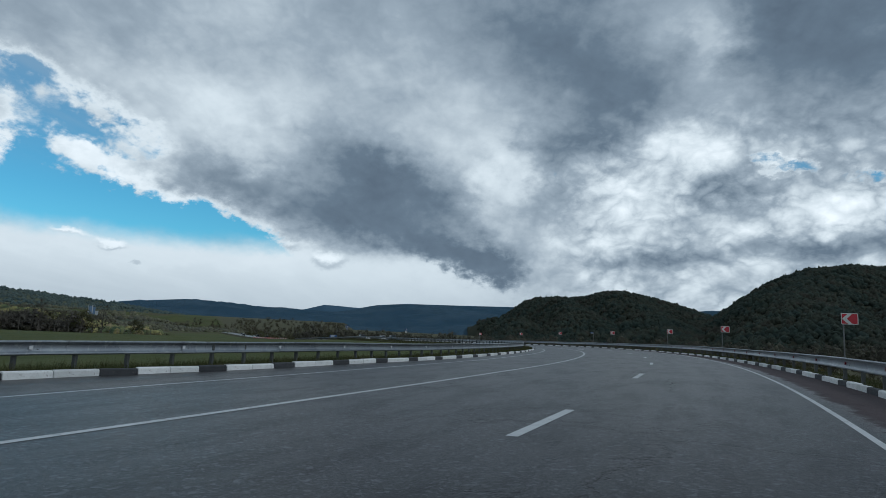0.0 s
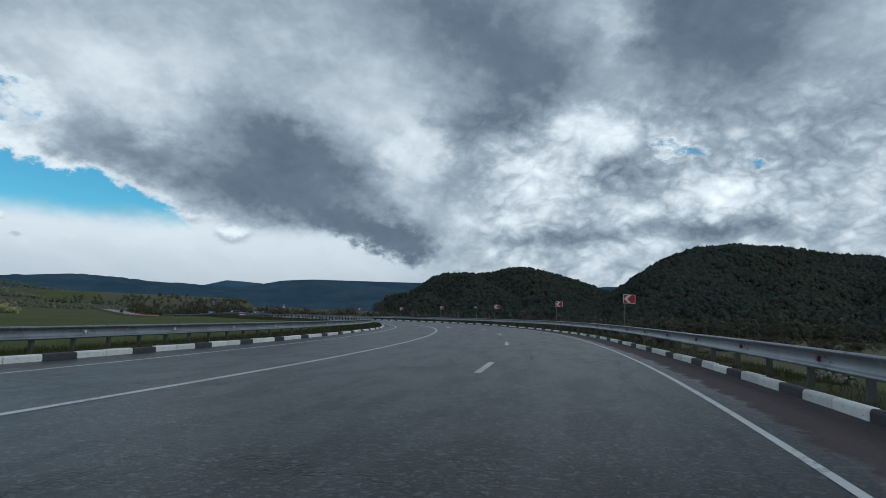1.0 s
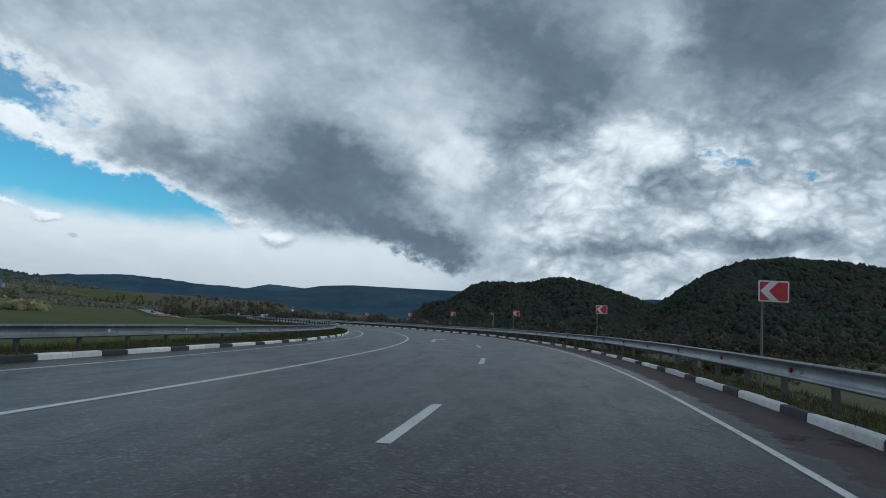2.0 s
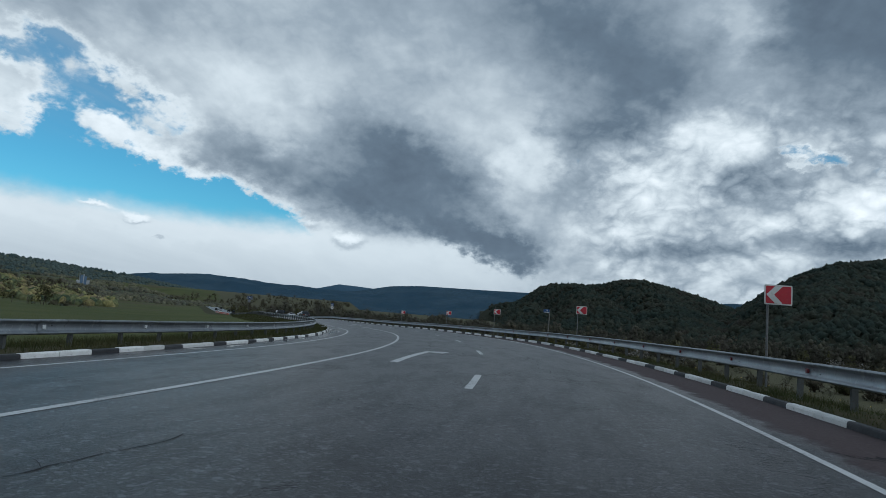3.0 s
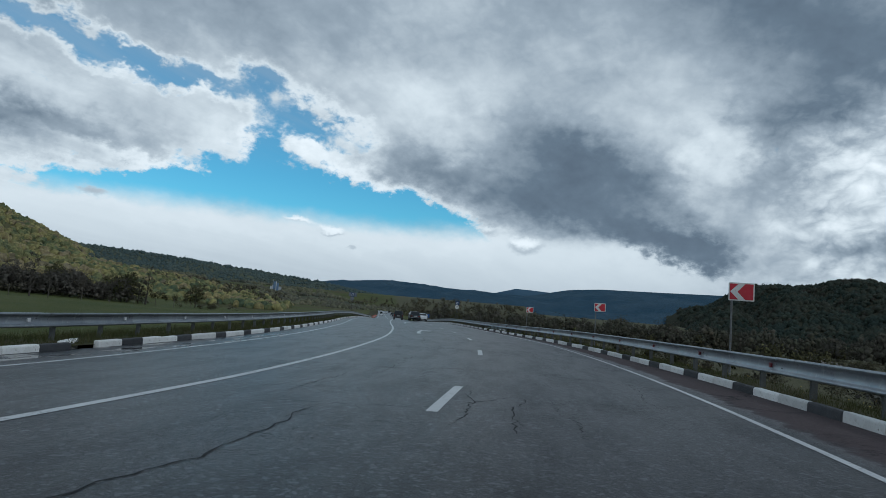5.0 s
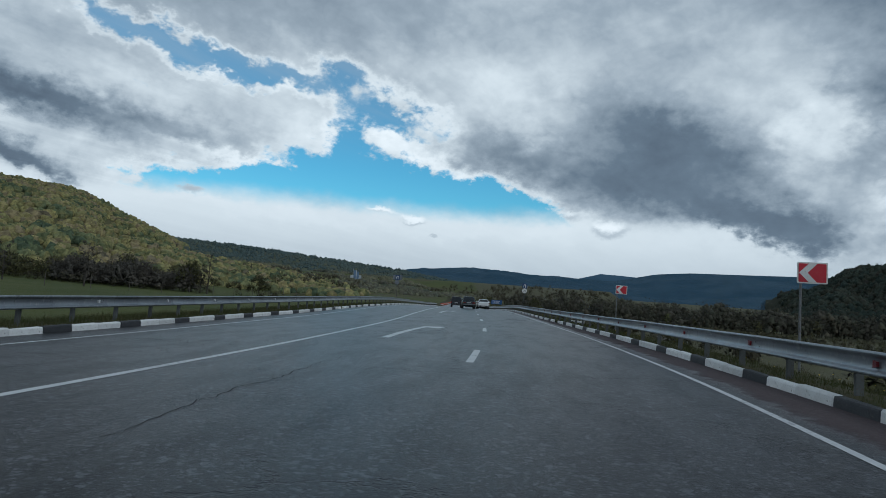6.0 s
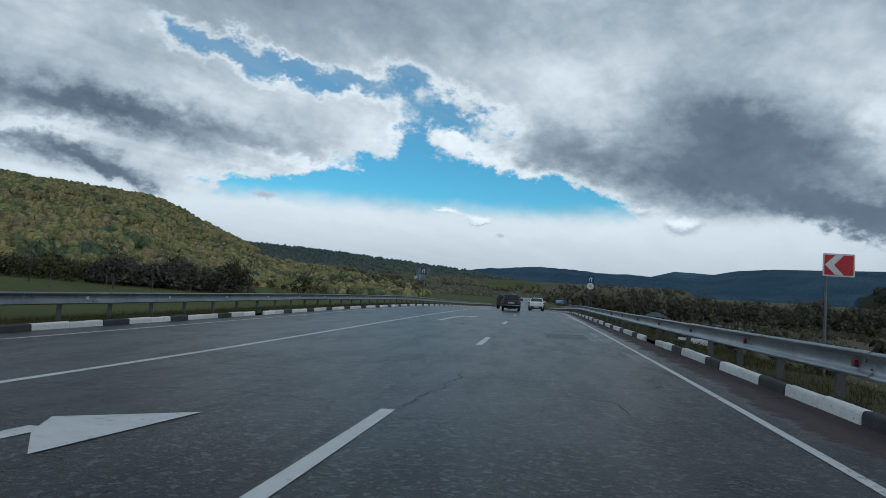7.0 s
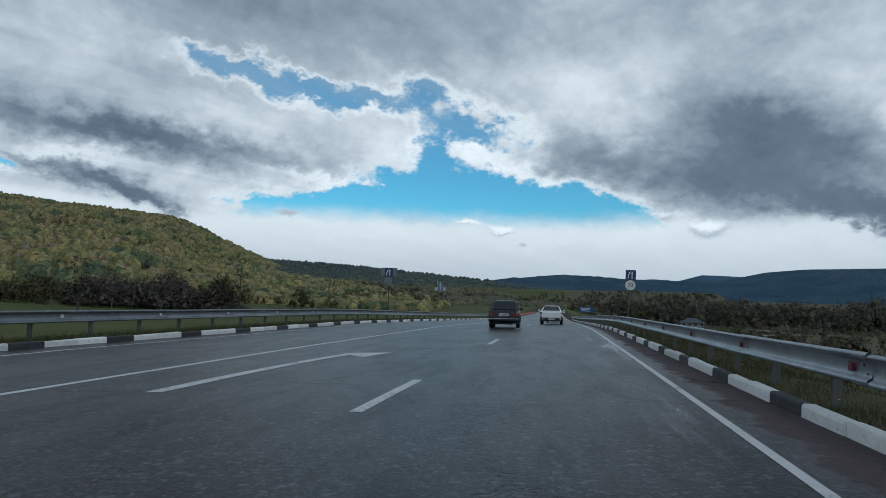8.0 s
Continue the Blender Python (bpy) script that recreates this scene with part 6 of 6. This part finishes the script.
def house(x, y, w, d, h, roof, turn, label):
    ob = thing("house", pose(x, y, zg(x, y), 0, 0, turn), label, "house")
    part("wall", box_mesh("wall", (-w / 2, w / 2, -d / 2, d / 2, -1.0, h), M_PLASTER), ob)
    part("roof", hipped_roof(w, d, h, roof), ob)
    for k in range(4):
        x0 = -w / 2 + w * (k + 0.5) / 4
        f = part("window", box_mesh("window", (x0 - 0.5, x0 + 0.5, -d / 2 - 0.03, -d / 2 + 0.02, 0.9, 2.1), M_SIGN_WHITE), ob)
        part("pane", box_mesh("pane", (x0 - 0.42, x0 + 0.42, -d / 2 - 0.045, -d / 2 - 0.02, 0.98, 2.02), M_PANE), f)
    return ob


house(-51.0, 398.0, 8.2, 7.0, 2.0, 1.7, 14, "low pale house with a grey-green hipped roof among scrub")
house(-92.0, 610.0, 12.0, 8.0, 3.0, 2.4, 30, "pale house beside the valley road")
house(-470.0, 1000.0, 16.0, 9.0, 4.0, 2.6, 30, "white roadside building far along the road")


def factory():
    x, y = far_point(32.2, 1000)
    ob = thing("factory", pose(x, y, 11.5, 0, 0, 33) @ Matrix.Scale(0.31, 4), "distant blue and white factory tower with a chimney in the woods", "factory")
    part("tower", box_mesh("tower", (-9, 3, -6, 6, -20, 34), M_SILO, 0.4), ob, None, "blue clad tower")
    part("tower", box_mesh("tower", (6, 17, -6, 6, -20, 28), M_SILO, 0.4), ob, None, "blue clad tower")
    part("stair_core", box_mesh("stair_core", (2.6, 6.4, -6.6, 4, -20, 37), M_SILO_PALE, 0.3), ob, None, "pale core between the towers")
    part("hall", box_mesh("hall", (-24, -9.2, -8, 8, -20, 9), M_SILO_PALE, 0.3), ob)
    part("hall", box_mesh("hall", (17.2, 30, -8, 8, -20, 11), M_SILO_PALE, 0.3), ob)
    bm = bmesh.new()
    tube(bm, (-12, 4, -20), (-12, 4, 42), 1.5, 1.0, 12)
    part("chimney", finish(bm, "chimney", M_SILO_PALE), ob)


factory()


def fence_line():
    ob = thing("pasture_fence", pose(0, 0, 0), "line of thin weathered posts with sagging wires across the meadow", "fence")
    spots = []
    for k in range(15):
        s = 176 + 13 * k
        p = place(s, -92 + 1.6 * k)
        spots.append(Vector((p.x, p.y, zg(p.x, p.y))))
    for k, p in enumerate(spots):
        bm = bmesh.new()
        tube(bm, (0, 0, -0.4), (0.03 * ((k * 7) % 5 - 2), 0, 2.6 + 0.2 * ((k * 3) % 4)), 0.09, 0.07, 7)
        part("post", finish(bm, "post", M_WOOD), ob, pose(*p))
    for h in (1.1, 2.1):
        bm = bmesh.new()
        for a, b in zip(spots, spots[1:]):
            mid = (a + b) / 2 + Vector((0, 0, h - 0.12))
            tube(bm, a + Vector((0, 0, h)), mid, 0.012, 0.012, 3)
            tube(bm, mid, b + Vector((0, 0, h)), 0.012, 0.012, 3)
        part("wire", finish(bm, "wire", M_BOLT), ob)


fence_line()
BARRIER_ME = box_mesh("panel", (-0.9, 0.9, -0.15, 0.15, 0.0, 0.85), M_BARRIER, 0.05)
STRIPE_ME = box_mesh("stripe", (-0.92, 0.92, -0.16, 0.16, 0.42, 0.56), M_SIGN_WHITE)
for k in range(18):
    s = 318 + 7.5 * k
    ob = thing("road_barrier", pose(*place(s, along(LEFT_KERB, s) - 0.6, -0.1), 0, 0, heading(s) + 70), "orange-red plastic road barrier standing in a row", "barrier", "row of orange barriers")
    part("panel", BARRIER_ME, ob)
    part("stripe", STRIPE_ME, ob, None, "white stripe")



def track():
    """A pale gravel track that winds over the lowland."""
    line = ((-14, 262), (-27, 293), (-22, 330), (-12, 368), (-30, 410), (-60, 436))
    pts = []
    for (x0, y0), (x1, y1) in zip(line, line[1:]):
        pts += [(x0 + (x1 - x0) * k / 8, y0 + (y1 - y0) * k / 8) for k in range(8)]
    verts, faces = [], []
    for i, (x, y) in enumerate(pts):
        a, b = pts[max(0, i - 1)], pts[min(len(pts) - 1, i + 1)]
        d = Vector((b[1] - a[1], a[0] - b[0], 0)).normalized() * (2.2 + 0.5 * math.sin(i * 1.3))
        for q in (-1, 1):
            px, py = x + d.x * q, y + d.y * q
            verts.append((px, py, zg(px, py) + 0.12))
        if i:
            faces.append((2 * i - 2, 2 * i - 1, 2 * i + 1, 2 * i))
    gravel = material("pale_gravel", ((0.30, 0.29, 0.27), (0.22, 0.21, 0.19), (0.36, 0.35, 0.33)), 0.3, (0.8, 0.95), 0.4, 6.0)
    tagged(new("track", mesh_from("track", verts, faces, gravel)), "pale gravel track winding over the lowland", "track", kind="structure")


track()

# ---- single trees and bushes ----
OAKS = [tree_meshes("tree", 60 + k, 9.0, 6.5, M_LEAF_OLIVE, 700, 0.34) for k in range(3)]
GOLDS = [tree_meshes("tree", 70 + k, 7.0, 6.0, M_LEAF_GOLD, 700, 0.32) for k in range(2)]
BARES = [tree_meshes("bare_tree", 80 + k, 10.0, 3.4, M_LEAF_DARK, 260, 0.22, slim=True) for k in range(2)]
POPLARS = [tree_meshes("poplar", 90 + k, 16.0, 2.6, M_LEAF_DARK, 700, 0.4, slim=True) for k in range(2)]
BUSHES = [bush_mesh("bush", 100 + k, 1.9, 2.6, M_LEAF_BROWN, 420, 0.16) for k in range(3)]
BUSHES_G = [bush_mesh("bush", 110 + k, 1.7, 2.8, M_LEAF_OLIVE, 420, 0.17) for k in range(2)]
BUSHES_Y = [bush_mesh("bush", 116 + k, 2.4, 3.4, M_LEAF_GOLD, 460, 0.18) for k in range(2)]
BUSHES_W = [bush_mesh("bush", 120 + k, 2.2, 2.8, M_BLOSSOM, 520, 0.13) for k in range(2)]
TREE_PARTS, BUSH_PARTS = ("trunk", "crown"), ("stems", "foliage")


def fan(n, az_span, r_span, seed):
    r = np.random.default_rng(seed)
    return [tuple(float(v) for v in far_point(a, d)) for a, d in zip(r.uniform(*az_span, n), r.uniform(*r_span, n))]


scatter_trees("bare_tree", BARES, TREE_PARTS, [far_point(39.6, 246), far_point(40.2, 250), far_point(47, 212), far_point(58, 210), far_point(52, 212)], "tall bare dark tree standing before the thicket", "tree", "bare trees by the meadow", 51)
scatter_trees("poplar", POPLARS, TREE_PARTS, [far_point(24.0 + 0.26 * k, 790 + 9 * k) for k in range(14)], "slim dark poplar in a roadside row", "tree", "row of poplars", 52, 0.9, 1.2)
scatter_trees("tree", OAKS, TREE_PARTS, fan(16, (14, 47), (250, 330), 53), "small olive-leaved tree at the meadow's edge", "tree", "olive trees", 54)
scatter_trees("tree", GOLDS, TREE_PARTS, fan(14, (26, 60), (285, 345), 55), "small yellow-green tree at the meadow's edge", "tree", "yellow-green trees", 56)
scatter_trees("bush", BUSHES_Y, BUSH_PARTS, fan(9, (-30, -8), (150, 230), 57), "rounded yellow-green bush on the lowland", "bush", "yellow-green bushes", 58, 1.2, 2.0)
scatter_trees("bush", BUSHES, BUSH_PARTS, fan(46, (-58, 12), (62, 160), 59), "brown leafless bush on the lowland below the road", "bush", "brown bushes", 60)
scatter_trees("bush", BUSHES_G, BUSH_PARTS, fan(26, (-58, 12), (60, 170), 61), "low olive bush on the lowland below the road", "bush", "olive bushes", 62)
scatter_trees("bush", BUSHES_W, BUSH_PARTS, fan(14, (-50, 10), (75, 170), 63), "bush in white blossom on the lowland", "bush", "blossoming bushes", 64)


def roadside_bushes(side, count, seed, span, lat):
    r = np.random.default_rng(seed)
    for k in range(count):
        s, l = float(r.uniform(*span)), float(r.uniform(*lat))
        p = place(s, l)
        pool, label, grp = ((BUSHES, "brown leafless bush below the road's embankment", "brown bushes"), (BUSHES_G, "olive bush below the road's embankment", "olive bushes"), (BUSHES_W, "bush in white blossom below the embankment", "blossoming bushes"))[k % 7 % 3 if k % 7 < 6 else 0]
        plant("bush", pool[k % len(pool)], BUSH_PARTS, (p.x, p.y, zg(p.x, p.y)), float(r.uniform(0.6, 1.1)), float(r.uniform(0, 360)), label, "bush", grp)


roadside_bushes("right", 26, 65, (20, 270), (20, 60))

# ---- grass ----


def grass(name, s_span, lat_of, span, count, height, seed, label, mat=M_GRASS, spread=0.05):
    """Blades in tufts, joined into one piece."""
    r = np.random.default_rng(seed)
    s = r.uniform(*s_span, count)
    off = r.uniform(0, 1, count) ** 1.3 * (span[1] - span[0]) + span[0]
    k = np.interp(s, lat_of[0], lat_of[1])
    sg = np.sign(span[1])
    h = np.interp(s, RUN, _head)
    lat = k + off
    x = np.interp(s, RUN, ROAD_X) + lat * np.cos(h)
    y = np.interp(s, RUN, ROAD_Y) + lat * np.sin(h)
    bank = np.tan(np.radians(np.interp(s, *BANK)))
    a = np.abs(off)
    if sg > 0:
        drop = np.interp(a, (0.1, 0.6, 1.6, 3.0, 6.0, 10.0), (0.08, 0.10, 0.02, -0.30, -1.5, -2.6))
    else:
        drop = np.interp(a, (0.1, 0.7, 2.0, 4.0, 9.0, 16.0), (0.06, 0.08, 0.0, -0.25, -0.7, -1.15))
    z = np.interp(s, RUN, ROAD_Z) + k * bank + drop - 0.03
    clump = 0.5 + 0.9 * r.uniform(0, 1, count) * (0.5 + 0.5 * np.sin(s * 1.7 + 3 * np.sin(lat * 2.1)) ** 2)
    blades = 6
    P = np.repeat(np.stack([x, y, z], 1), blades, 0) + np.concatenate([r.normal(0, spread, (count * blades, 2)), np.zeros((count * blades, 1))], 1)
    H = np.repeat(height * clump, blades) * r.uniform(0.5, 1.2, count * blades)
    d = r.uniform(0, 2 * np.pi, count * blades)
    w = 0.003 + 0.004 * r.uniform(0, 1, count * blades)
    bend = H * r.uniform(0.15, 0.7, count * blades)
    e = r.uniform(0, 2 * np.pi, count * blades)
    side = np.stack([np.cos(d) * w, np.sin(d) * w, np.zeros_like(w)], 1)
    tip = P + np.stack([np.cos(e) * bend, np.sin(e) * bend, H], 1)
    v = np.stack([P - side, P + side, tip], 1).reshape(-1, 3)
    me = big_mesh(name, v, np.arange(len(v)).reshape(-1, 3), mat)
    tagged(new(name, me), label, "grass", kind="stuff")


grass("verge_grass", (-15, 190), RIGHT_KERB, (0.22, 5.0), 36000, 0.17, 71, "rough green and straw grass on the outer verge")
grass("verge_grass", (-15, 200), LEFT_KERB, (-0.22, -6.0), 36000, 0.24, 72, "rough green grass on the inner verge")


def dandelions(count, seed):
    """Small flat yellow heads on the turf."""
    r = np.random.default_rng(seed)
    V = []
    for k in range(count):
        s, off = float(r.uniform(-10, 185)), float(r.uniform(0.4, 4.5))
        p = place(s, along(RIGHT_KERB, s) + off)
        z = p.z + float(np.interp(off, (0.1, 0.6, 1.6, 3.0, 6.0), (0.08, 0.10, 0.02, -0.30, -1.5))) + float(r.uniform(0.06, 0.13))
        q = float(r.uniform(0.011, 0.017))
        tilt = r.normal(0, 0.15, 2)
        ring = [(p.x + q * math.cos(a), p.y + q * math.sin(a), z + q * (tilt[0] * math.cos(a) + tilt[1] * math.sin(a))) for a in np.arange(6) * math.pi / 3]
        top = (p.x, p.y, z + q * 0.5)
        for j in range(6):
            V += [ring[j], ring[(j + 1) % 6], top]
    me = big_mesh("dandelions", np.array(V), np.arange(len(V)).reshape(-1, 3), M_FLOWER)
    tagged(new("dandelions", me), "scattered yellow dandelions on the verge", "flowers", kind="stuff")


dandelions(600, 73)
